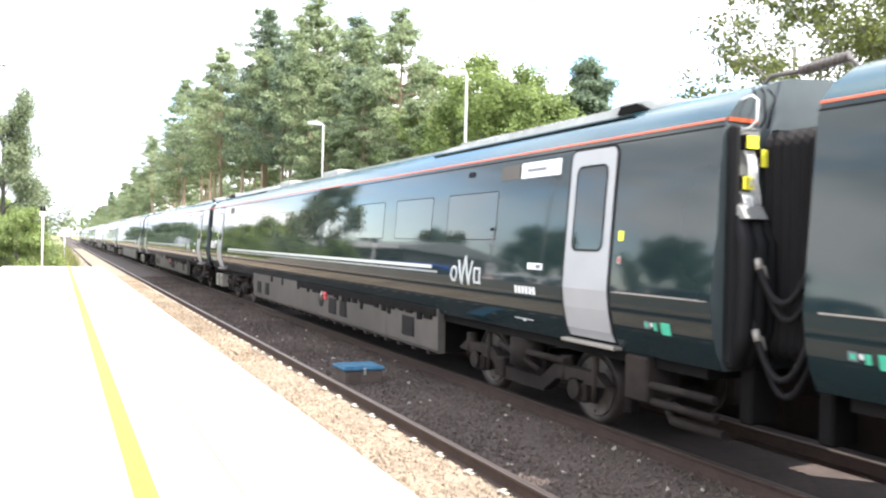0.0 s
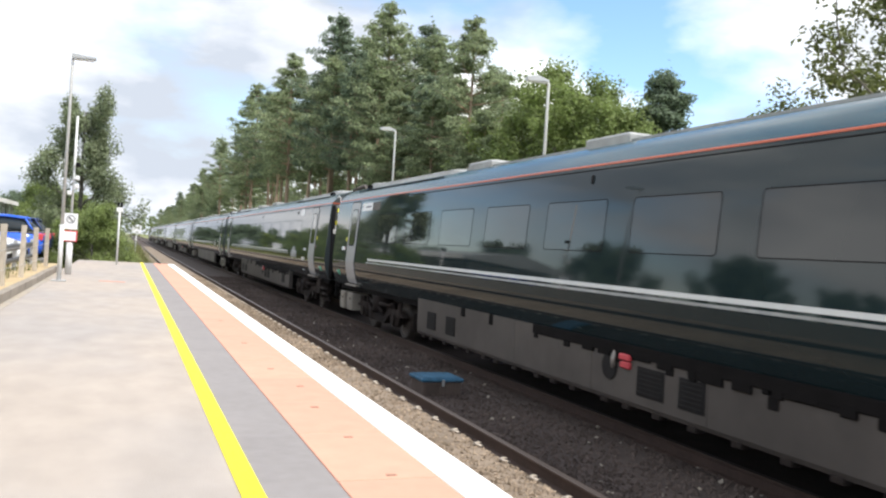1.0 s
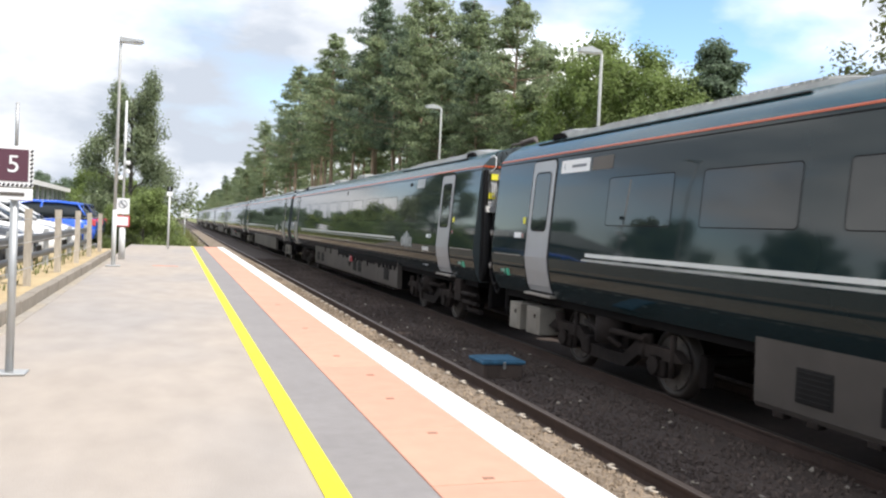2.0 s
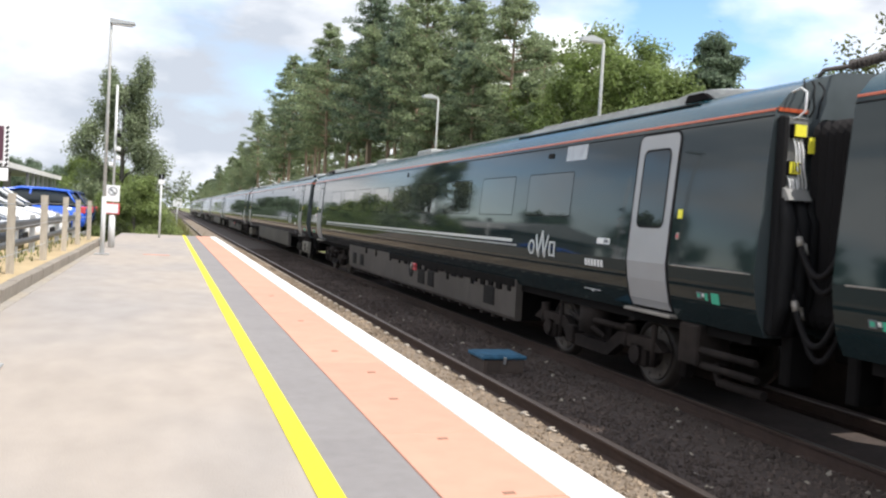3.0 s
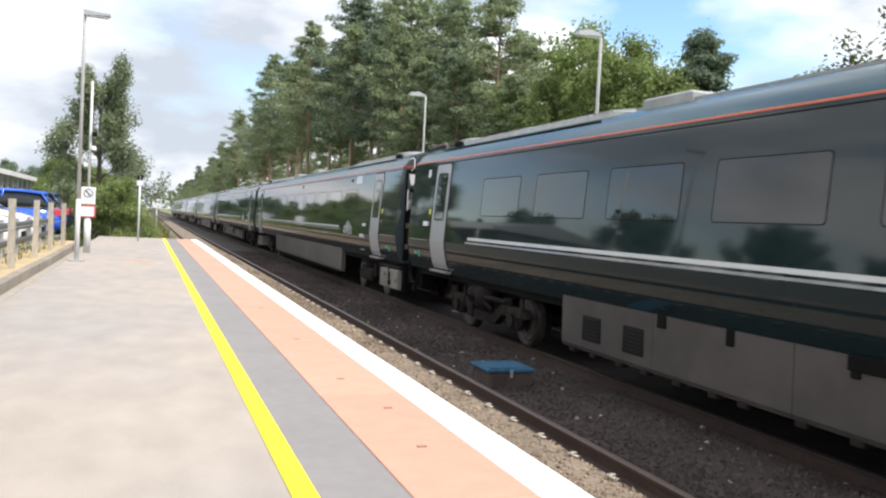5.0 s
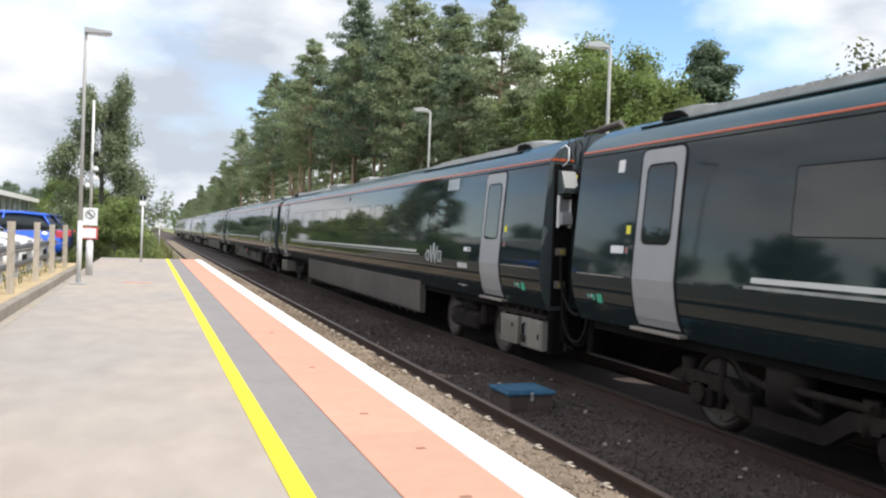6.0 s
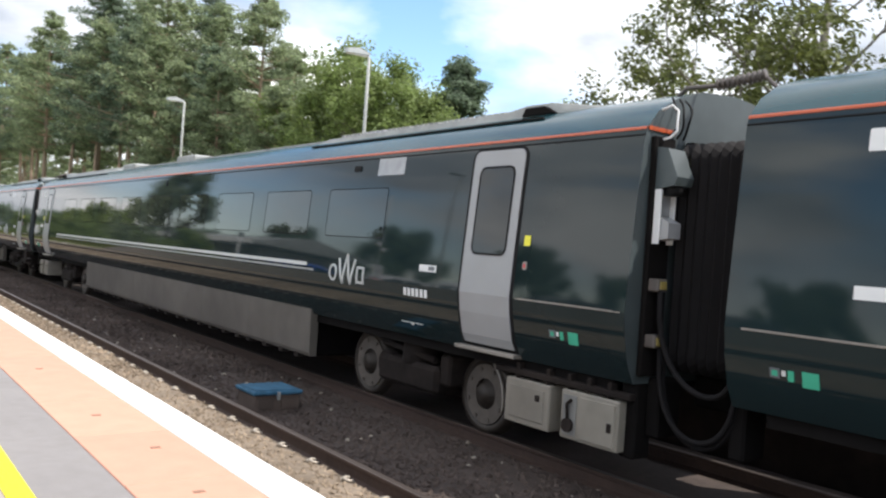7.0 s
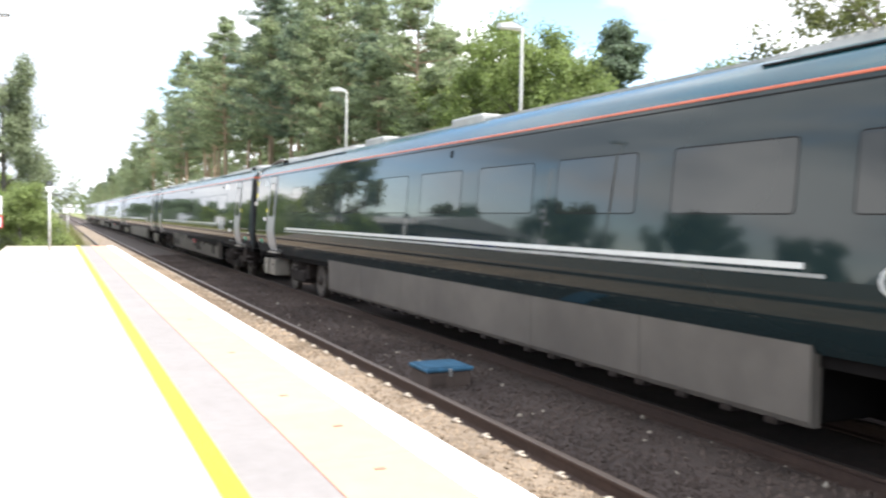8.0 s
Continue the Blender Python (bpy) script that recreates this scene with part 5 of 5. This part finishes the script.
# the big broad-leaved tree over the opposite platform
oak = broadleaf(11.5, 31, 5.6, M_LEAF, 0.17, "sparse broad-leaved tree with dark twigs against the sky", per=26, start=0.24, limbs=15, clump=0.30)
oak.matrix_basis = pose(16.6, 12.4, -1.3, 0, 0, 40)
oak_small = broadleaf(9.0, 32, 5.0, M_LEAF, 0.17, "sparse broad-leaved tree with dark twigs against the sky", per=20, start=0.30, limbs=9, clump=0.28)
oak_small.matrix_basis = pose(18.0, 17.0, -1.3, 0, 0, 200)
set_tree(oak, 19.0, 7.5, -1.3, 0.82, 130, False)

birch = broadleaf(8.6, 41, 2.9, M_BIRCH, 0.15, "slender silver birch with hanging grey-green foliage", "birch_tree", per=46, start=0.13, limbs=24, droop=0.28, clump=0.29)
birch.matrix_basis = pose(-3.75, 41.0, -1.25, 0, 0, 20) @ Matrix.Diagonal((0.86, 0.86, 0.95, 1))
left_bush = broadleaf(3.4, 42, 1.7, M_BROAD, 0.11, "bright green bush at the end of the platform", "bush", per=50, start=0.05, limbs=12, clump=0.26)
left_bush.matrix_basis = pose(-2.85, 34.6, -1.2) @ Matrix.Diagonal((0.82, 0.82, 0.82, 1))
for x, y, s, r in ((-3.6, 36.4, 0.75, 70), (-2.5, 38.0, 0.7, 140), (-4.6, 34.4, 0.5, 280), 
                   (-3.4, 47, 0.95, 15), (-4.8, 52, 1.1, 60), (-3.6, 58, 1.0, 115), (-6.2, 60, 1.3, 170), (-4.6, 68, 1.2, 222), (-7.6, 72, 1.5, 260), (-3.8, 78, 1.0, 345)):
    set_tree(left_bush, x, y, -1.2, s, r, False)
round_tree = broadleaf(7.0, 43, 4.4, M_PINEDARK, 0.30, "dark rounded tree beyond the car park", per=46, start=0.12, limbs=13, clump=0.5)
round_tree.matrix_basis = pose(-13.5, 84, -1.2) @ Matrix.Diagonal((0.62, 0.62, 0.62, 1))
for x, y, s, r in ((-11.5, 105, 0.5, 40), (-9.0, 96, 0.35, 90), (-20.5, 88, 0.6, 150), (-6.0, 130, 0.5, 10), (-10, 118, 0.72, 33), (-14.5, 122, 0.8, 77), (-19, 116, 0.85, 120), (-24, 108, 0.8, 160), (-28, 100, 0.85, 190), (-8, 150, 0.85, 210), (-12, 160, 0.95, 240), (-5.5, 170, 0.7, 270), (-5.0, 88, 0.4, 100), (-24, 70, 0.9, 130), (-26, 55, 0.95, 135), (-31, 24, 1.0, 60), (-33, 12, 1.15, 200), (-30, 1, 0.95, 250),
                   (-34, -12, 1.3, 300), (-31, 36, 0.9, 20), (-33, 48, 1.25, 100), (-36, -26, 1.2, 190), (-30, -40, 1.2, 10)):
    set_tree(round_tree, x, y, -1.2, s * (0.78 if x < -28 else 1.0), r, False)


def grass_patch(name, n, x0, x1, y0, y1, z, tall, seed, label):
    rng = np.random.default_rng(seed)
    p = np.stack([rng.uniform(x0, x1, n), rng.uniform(y0, y1, n), np.full(n, z)], 1)
    hgt = tall * rng.uniform(0.4, 1.2, n)
    lean = rng.normal(0, 0.25, (n, 2)) * hgt[:, None]
    a = rng.random(n) * 6.283
    w = np.stack([np.cos(a), np.sin(a), np.zeros(n)], 1) * (0.012 + 0.02 * tall)
    tip = p + np.concatenate([lean, hgt[:, None]], 1)
    co = np.stack([p - w, p + w, tip], 1).reshape(-1, 3)
    me = bpy.data.meshes.new(name)
    me.from_pydata(co.tolist(), [], np.arange(n * 3).reshape(-1, 3).tolist())
    me.materials.append(M_GRASS)
    return tagged(new(name, me), label, "grass", kind="stuff")


grass_patch("tall_grass", 9000, -7.0, -0.6, 31.5, 62, -1.2, 1.1, 51, "tall green and straw-coloured grass past the platform end")
grass_patch("lineside_grass", 5000, -5.0, 0.0, 62, 140, -1.2, 0.9, 52, "rough lineside grass")
grass_patch("verge_grass", 500, -4.25, -3.4, 9, 24, 0.10, 0.13, 53, "thin dry grass on the sandy verge")


# ---- lamps, signs, posts ----
def build_lamp(name, x, y, z0, h, arm, label, curved, slim=1.0):
    """A tubular lamp column; arm: how far and to which side its head reaches."""
    t = empty(name, pose(x, y, z0), label, "lamp post")
    bm = bmesh.new()
    tube(bm, [(0, 0, 0), (0, 0, 1.1)], 0.06 * slim, 12)
    part("base_column", bm, M_POLE, t)
    part("base_plate", boxed(-0.13, 0.13, -0.13, 0.13, 0, 0.02, 0.005), M_GALV, t)
    bm = bmesh.new()
    pts = [(0, 0, 1.1), (0, 0, h - 0.12)] + ([(0, 0, h - 0.02), (arm * 0.12, 0, h + 0.05)] if curved else [(0, 0, h)])
    tube(bm, pts, [r * slim for r in (0.045, 0.036, 0.036, 0.03)][:len(pts)], 10)
    part("column", bm, M_POLE, t)
    bm = bmesh.new()
    a, b = sorted((arm * (0.05 if curved else -0.05), arm))
    prism(bm, [(a, h + 0.0), (b, h + 0.02), (b, h + 0.06), ((a + b) / 2, h + (0.15 if curved else 0.07)), (a, h + 0.09)], "y", -0.09, 0.09)
    head = part("lamp_head", bm, M_GALV, t, "flat grey lamp head")
    part("diffuser", boxed(a + 0.04, b - 0.04, -0.07, 0.07, h - 0.012, h + 0.006), M_LABELW, head)
    return t


build_lamp("lamp_post", 8.1, 18.75, 0.0, 5.45, -0.62, "tall white lamp post on the opposite platform", True)
build_lamp("lamp_post", 8.1, 31.4, 0.0, 5.70, -0.62, "tall white lamp post on the opposite platform", True)
build_lamp("lamp_post", -2.77, 18.0, 0.0, 4.36, 0.42, "slim grey lamp post beside the platform fence", False, 0.72)
build_lamp("lamp_post", 8.1, 6.0, 0.0, 5.45, -0.62, "tall white lamp post on the opposite platform", True)


def build_camera_post():
    t = empty("camera_post", pose(-2.78, 20.8, 0), "pale post with cameras and two small notices", "post")
    bm = bmesh.new()
    tube(bm, [(0, 0, 0), (0, 0, 0.72)], 0.07, 12)
    tube(bm, [(0, 0, 0.72), (0, 0, 0.95)], 0.035, 10)
    tube(bm, [(0, 0, 0.95), (0, 0, 3.6)], 0.026, 10)
    part("column", bm, M_POLE, t)
    for z, s in ((2.45, 1), (2.15, 1), (1.95, 1), (1.80, -1)):
        bm = bmesh.new()
        box(bm, min(0.03 * s, 0.12 * s), max(0.03 * s, 0.12 * s), -0.10, 0.08, z, z + 0.09, 0.015)
        part("camera", bm, M_LABELW if z < 2.4 else M_SEAL, t)
    sg = part("notice", boxed(-0.14, 0.14, -0.075, -0.06, 1.02, 1.38, 0.004), M_LABELW, t, "white notice with a dark ring symbol")
    bm = bmesh.new()
    tube(bm, [(0.085 * math.cos(a), -0.08, 1.25 + 0.085 * math.sin(a)) for a in [6.2832 * k / 16 for k in range(17)]], 0.008, 5)
    part("ring_symbol", bm, M_LABELB, sg)
    part("slash", tube(bmesh.new(), [(-0.05, -0.08, 1.30), (0.05, -0.08, 1.20)], 0.014, 5), M_LABELB, sg)
    sg = part("notice", boxed(-0.16, 0.15, -0.075, -0.06, 0.74, 0.99, 0.004), M_RED, t, "white notice with a red border")
    part("notice_face", boxed(-0.14, 0.12, -0.08, -0.074, 0.765, 0.965), M_LABELW, sg)


build_camera_post()


def build_stop_sign():
    t = empty("stop_sign", pose(-2.6, 6.48, 0), "car stop board with a white 5 on a maroon face", "sign")
    bm = bmesh.new()
    tube(bm, [(0, 0, 0), (0, 0, 1.15)], 0.024, 10)
    part("post", bm, M_GALV, t)
    bm = bmesh.new()
    tube(bm, [(-0.005, 0.03, 1.38), (-0.005, 0.03, 1.68)], 0.011, 8)
    part("mast", bm, M_GALV, t)
    part("base_plate", boxed(-0.12, 0.10, -0.08, 0.08, 0, 0.012, 0.003), M_GALV, t)
    b = part("board", boxed(-0.115, 0.105, -0.045, -0.025, 1.155, 1.405, 0.004), M_LABELW, t, "white-bordered maroon board")
    part("panel", boxed(-0.088, 0.078, -0.049, -0.044, 1.19, 1.385), M_MAROON, b)
    me = text_mesh("5", 0.15, 0.001)
    me.materials.append(M_LABELW)
    o = part("number", me, None, b)
    o.matrix_basis = Matrix.Translation((-0.005, -0.051, 1.29)) @ pose(0, 0, 0, 90, 0, 0)
    stripe = mesh_of(boxed(-0.006, 0.006, -0.0005, 0.0005, -0.010, 0.010), "border_dash", M_SEAL)
    for k in range(9):
        for x, z in ((-0.104 + 0.0245 * k, 1.166), (0.096, 1.17 + 0.026 * k), (-0.106, 1.17 + 0.026 * k)):
            o = part("border_dash", stripe, None, b)
            o.location, o.rotation_euler = (x, -0.0458, z), (0, 0.6, 0)
    p = part("plate", boxed(-0.115, 0.105, -0.045, -0.03, 1.075, 1.148, 0.003), M_LABELW, t, "white plate under the board")
    part("print_bar", boxed(-0.075, 0.06, -0.0475, -0.0445, 1.10, 1.122), M_SKIRT, p)


build_stop_sign()


def build_marker_post():
    t = empty("signal_post", pose(-1.83, 28.0, 0), "slim white post with a small signal head past the platform", "post")
    bm = bmesh.new()
    tube(bm, [(0, 0, -0.05), (0, 0, 1.78)], 0.03, 8)
    part("column", bm, M_POLE, t)
    part("plate", boxed(-0.09, 0.09, -0.04, -0.02, 1.66, 1.80, 0.003), M_LABELW, t)
    for x in (-0.045, 0.045):
        part("lamp_head", boxed(x - 0.035, x + 0.035, -0.05, 0.05, 1.80, 1.96, 0.01), M_SEAL, t)
    t = empty("trackside_board", pose(-1.0, 58, -1.2), "small white board on a post beside the track", "sign")
    part("post", tube(bmesh.new(), [(0, 0, 0), (0, 0, 2.3)], 0.03, 8), M_GALV, t)
    part("board", boxed(-0.28, 0.28, -0.04, -0.015, 2.2, 2.75, 0.01), M_LABELW, t)
    part("marking", boxed(-0.1, 0.1, -0.045, -0.039, 2.4, 2.62), M_SKIRT, bpy.data.objects["board"])
    for k, y in enumerate((48, 50.5)):
        c = tagged(new("cable_cover", mesh_of(boxed(-0.45, 0.45, -0.25, 0.25, 0, 0.05, 0.01), "cable_cover", M_WHITE)), "pale slab lying beside the track", "slab")
        c.location = (-0.05 + 0.1 * k, y, -1.25)


build_marker_post()


# ---- fence, barrier, cars ----
def build_fence():
    t = empty("fence", pose(0, 0, 0.1), "weathered timber post fence with thin wires beside the platform", "fence")
    post = mesh_of(prism(bmesh.new(), [(-0.042, -0.04), (0.042, -0.04), (0.042, 0.04), (-0.042, 0.04)], "z", -0.1, 0.93), "post", M_TIMBER)
    ys = [4.2 + 2.53 * i for i in range(8)]
    for y in ys:
        o = part("post", post, None, t)
        o.location = (-3.32 + random.uniform(-0.015, 0.015), y, random.uniform(-0.02, 0.02))
        o.rotation_euler = (random.uniform(-0.015, 0.015), random.uniform(-0.015, 0.015), random.uniform(-0.1, 0.1))
    for z in (0.25, 0.55, 0.82):
        pts = [(-3.27, ys[0] + (ys[-1] - ys[0]) * u / 14, z - 0.01 * math.sin(u * 1.3)) for u in range(15)]
        part("wire", tube(bmesh.new(), pts, 0.004, 5), M_GALV, t)
    t = empty("crash_barrier", pose(0, 0, 0.1), "grey steel crash barrier between verge and car park", "barrier")
    post = mesh_of(boxed(-0.04, 0.04, -0.035, 0.035, -0.2, 0.62, 0.004), "post", M_GALV)
    for i in range(13):
        o = part("post", post, None, t)
        o.location = (-3.72, 3.2 + 1.62 * i, 0)
    for z0, z1 in ((0.42, 0.56), (0.18, 0.28)):
        bm = bmesh.new()
        prism(bm, [(-3.68, z0), (-3.655, z0 + 0.03), (-3.655, z1 - 0.03), (-3.68, z1), (-3.67, (z0 + z1) / 2)], "y", 2.5, 23.5)
        part("beam", bm, M_DARKRAIL, t)


build_fence()

M_CARWHITE = material("white_car_paint", (0.75, 0.76, 0.77), 0.2, vary=0.03, coat=0.6)
M_CARBLUE = material("bright_blue_car_paint", (0.02, 0.11, 0.62), 0.2, vary=0.04, coat=0.7)
M_CARDARK = material("dark_grey_car_paint", (0.035, 0.038, 0.045), 0.2, vary=0.04, coat=0.7)
M_CARNAVY = material("navy_car_paint", (0.015, 0.03, 0.11), 0.2, vary=0.04, coat=0.7)
M_TYRE = material("tyre_rubber", (0.018, 0.018, 0.019), 0.85, vary=0.1)
M_HEADLAMP = material("headlamp_glass", (0.55, 0.57, 0.6), 0.08, vary=0.1, coat=0.8)


def build_car(name, x, y, turn, paint, label, h=1.46, hatch=True):
    """A parked car, its nose towards +x before turning."""
    c = empty(name, pose(x, y, -0.12, 0, 0, turn), label, "car", "cars in the car park")
    k = h / 1.46

    def loft(rows, name, mat, parent, smooth=True):
        bm = bmesh.new()
        rings = []
        for u, w0, w1, z0, z1 in rows:
            r = 0.10
            ring = [(-w0, z0), (-w0 - 0.02, (z0 + z1) / 2), (-w1, z1 - r), (-w1 + r, z1), (w1 - r, z1), (w1, z1 - r), (w0 + 0.02, (z0 + z1) / 2), (w0, z0)]
            rings.append([bm.verts.new((u, a, b)) for a, b in ring])
        for a, b in zip(rings, rings[1:]):
            for i in range(len(a)):
                bm.faces.new((a[i], a[(i + 1) % len(a)], b[(i + 1) % len(a)], b[i]))
        bm.faces.new(rings[0])
        bm.faces.new(rings[-1])
        return part(name, bm, mat, parent, smooth=smooth)

    loft([(-2.02, 0.66, 0.60, 0.45, 0.82), (-1.95, 0.80, 0.72, 0.28, 0.95), (-1.3, 0.86, 0.82, 0.20, 0.98), (0.0, 0.87, 0.84, 0.20, 0.95), (0.85, 0.87, 0.82, 0.20, 0.93),
          (1.6, 0.84, 0.74, 0.22, 0.80), (1.98, 0.76, 0.62, 0.28, 0.68), (2.06, 0.62, 0.55, 0.36, 0.60)], "body", paint, c)
    rear = -1.85 if hatch else -1.5
    cab = loft([(rear, 0.70, 0.62, 0.90, 1.05 * k), (-1.45, 0.77, 0.58, 0.90, 1.36 * k), (-0.9, 0.79, 0.60, 0.90, 1.42 * k), (-0.1, 0.79, 0.60, 0.90, 1.42 * k), (0.35, 0.78, 0.60, 0.90, 1.33 * k), (1.05, 0.74, 0.66, 0.86, 0.96)], "glasshouse", M_GLASS, c)
    loft([(-1.55, 0.57, 0.56, 1.33 * k, 1.41 * k), (-0.9, 0.61, 0.60, 1.39 * k, h), (-0.1, 0.61, 0.60, 1.39 * k, h), (0.33, 0.59, 0.58, 1.30 * k, 1.37 * k)], "roof", paint, c)
    for s in (-1, 1):
        for pts in ([(1.02, 0.73, 0.93), (0.34, 0.60, 1.36 * k)], [(-0.35, 0.80, 0.93), (-0.40, 0.62, 1.40 * k)], [(-1.75, 0.70, 0.95), (-1.45, 0.59, 1.38 * k)]):
            part("pillar", tube(bmesh.new(), [(p[0], s * p[1], p[2]) for p in pts], 0.035, 6), paint, cab)
        part("mirror", boxed(0.62, 0.78, min(s * 0.84, s * 1.0), max(s * 0.84, s * 1.0), 0.92, 1.04, 0.03), paint, c)
        part("headlight", boxed(1.72, 2.0, min(s * 0.42, s * 0.74), max(s * 0.42, s * 0.74), 0.58, 0.72, 0.04), M_HEADLAMP, c)
        part("taillight", boxed(-2.02, -1.82, min(s * 0.55, s * 0.78), max(s * 0.55, s * 0.78), 0.70, 0.94, 0.03), M_RED, c)
    for u in (-1.25, 1.28):
        for s in (-1, 1):
            w = part("wheel", tube(bmesh.new(), [(u, s * 0.70, 0.31), (u, s * 0.885, 0.31)], 0.31, 20), M_TYRE, c)
            part("rim", tube(bmesh.new(), [(u, s * 0.87, 0.31), (u, s * 0.895, 0.31)], 0.20, 14), M_GALV, w)
    part("grille", boxed(2.0, 2.07, -0.42, 0.42, 0.36, 0.50, 0.01), M_SEAL, c)
    return c


build_car("car", -6.1, 12.4, 0, M_CARDARK, "dark grey parked car behind the crash barrier", 1.50)
build_car("car", -6.05, 17.2, 3, M_CARDARK, "black parked car with pale bumper trim", 1.42)
build_car("car", -6.1, 21.6, -3, M_CARWHITE, "white parked car with its nose to the fence", 1.48)
build_car("car", -6.15, 30.6, 181, M_CARBLUE, "bright blue parked hatchback with its tail to the fence", 1.50)
build_car("car", -6.2, 34.6, 178, M_CARNAVY, "navy parked car beside the blue hatchback", 1.52)
build_car("car", -6.2, 25.6, 1, M_CARWHITE, "white parked car further along the car park", 1.45)


def build_shed():
    t = empty("station_building", pose(-12.5, 50, -0.12), "long low grey building with a pale overhanging roof", "building")
    part("wall", boxed(-3.0, 2.6, -5.5, 2, 0, 2.5, 0.02), M_CONCRETE, t)
    bm = bmesh.new()
    prism(bm, [(-4.0, 2.62), (3.5, 2.62), (3.5, 2.78), (-0.2, 3.5), (-4.0, 2.78)], "y", -6.5, 16)
    part("roof", bm, M_ROOFKIT, t, "grey-green sheet roof")
    part("fascia", boxed(3.5, 3.56, -6.5, 16.05, 2.55, 2.82), M_WHITE, t, "white roof edge board")
    col = mesh_of(boxed(-0.08, 0.08, -0.08, 0.08, 0, 2.62, 0.01), "column", M_POLE)
    for i in range(7):
        o = part("column", col, None, t)
        o.location = (3.2, 3.5 + 2.0 * i, 0)
    for i in range(2):
        w = part("window", boxed(2.58, 2.63, -4.6 + 2.8 * i, -3.2 + 2.8 * i, 0.9, 2.0), M_SEAL, t)
        part("pane", boxed(2.62, 2.64, -4.53 + 2.8 * i, -3.27 + 2.8 * i, 0.97, 1.93), M_GLASS, w)


build_shed()

# back fence of the opposite platform
t = empty("platform_fence", pose(10.0, 0, 0), "grey steel fence along the back of the opposite platform", "fence")
fp = mesh_of(boxed(-0.03, 0.03, -0.03, 0.03, 0, 1.15, 0.004), "post", M_GALV)
for i in range(40):
    o = part("post", fp, None, t)
    o.location = (0, -30 + 1.85 * i, 0)
for z in (0.25, 1.05):
    part("rail", boxed(-0.02, 0.02, -30, 42.2, z, z + 0.05), M_GALV, t)


# ---- motion ----
def train_at(t):
    ts, ys = [a for a, _ in TRAIN_Y], [b for _, b in TRAIN_Y]
    c = np.polyfit(ts, ys, 5)
    return float(np.polyval(c, t))


def motions():
    times = [0.25 * i for i in range(33)]
    for k, c in enumerate(TRAIN):
        walk(c, [(t, pose(FAR_C, train_at(t) + PITCH * (k - 2), RAIL_Z)) for t in times])
    steps = [8.0 * i / 120 for i in range(121)]
    for k, c in enumerate(TRAIN[:7]):
        for w in [o for o in c.children if o.name.startswith("wheelset")]:
            y = w.location.y
            walk(w, [(t, pose(0, y, 0.42) @ Matrix.Rotation(-(train_at(t) - train_at(0)) / 0.42, 4, "X")) for t in steps])


motions()
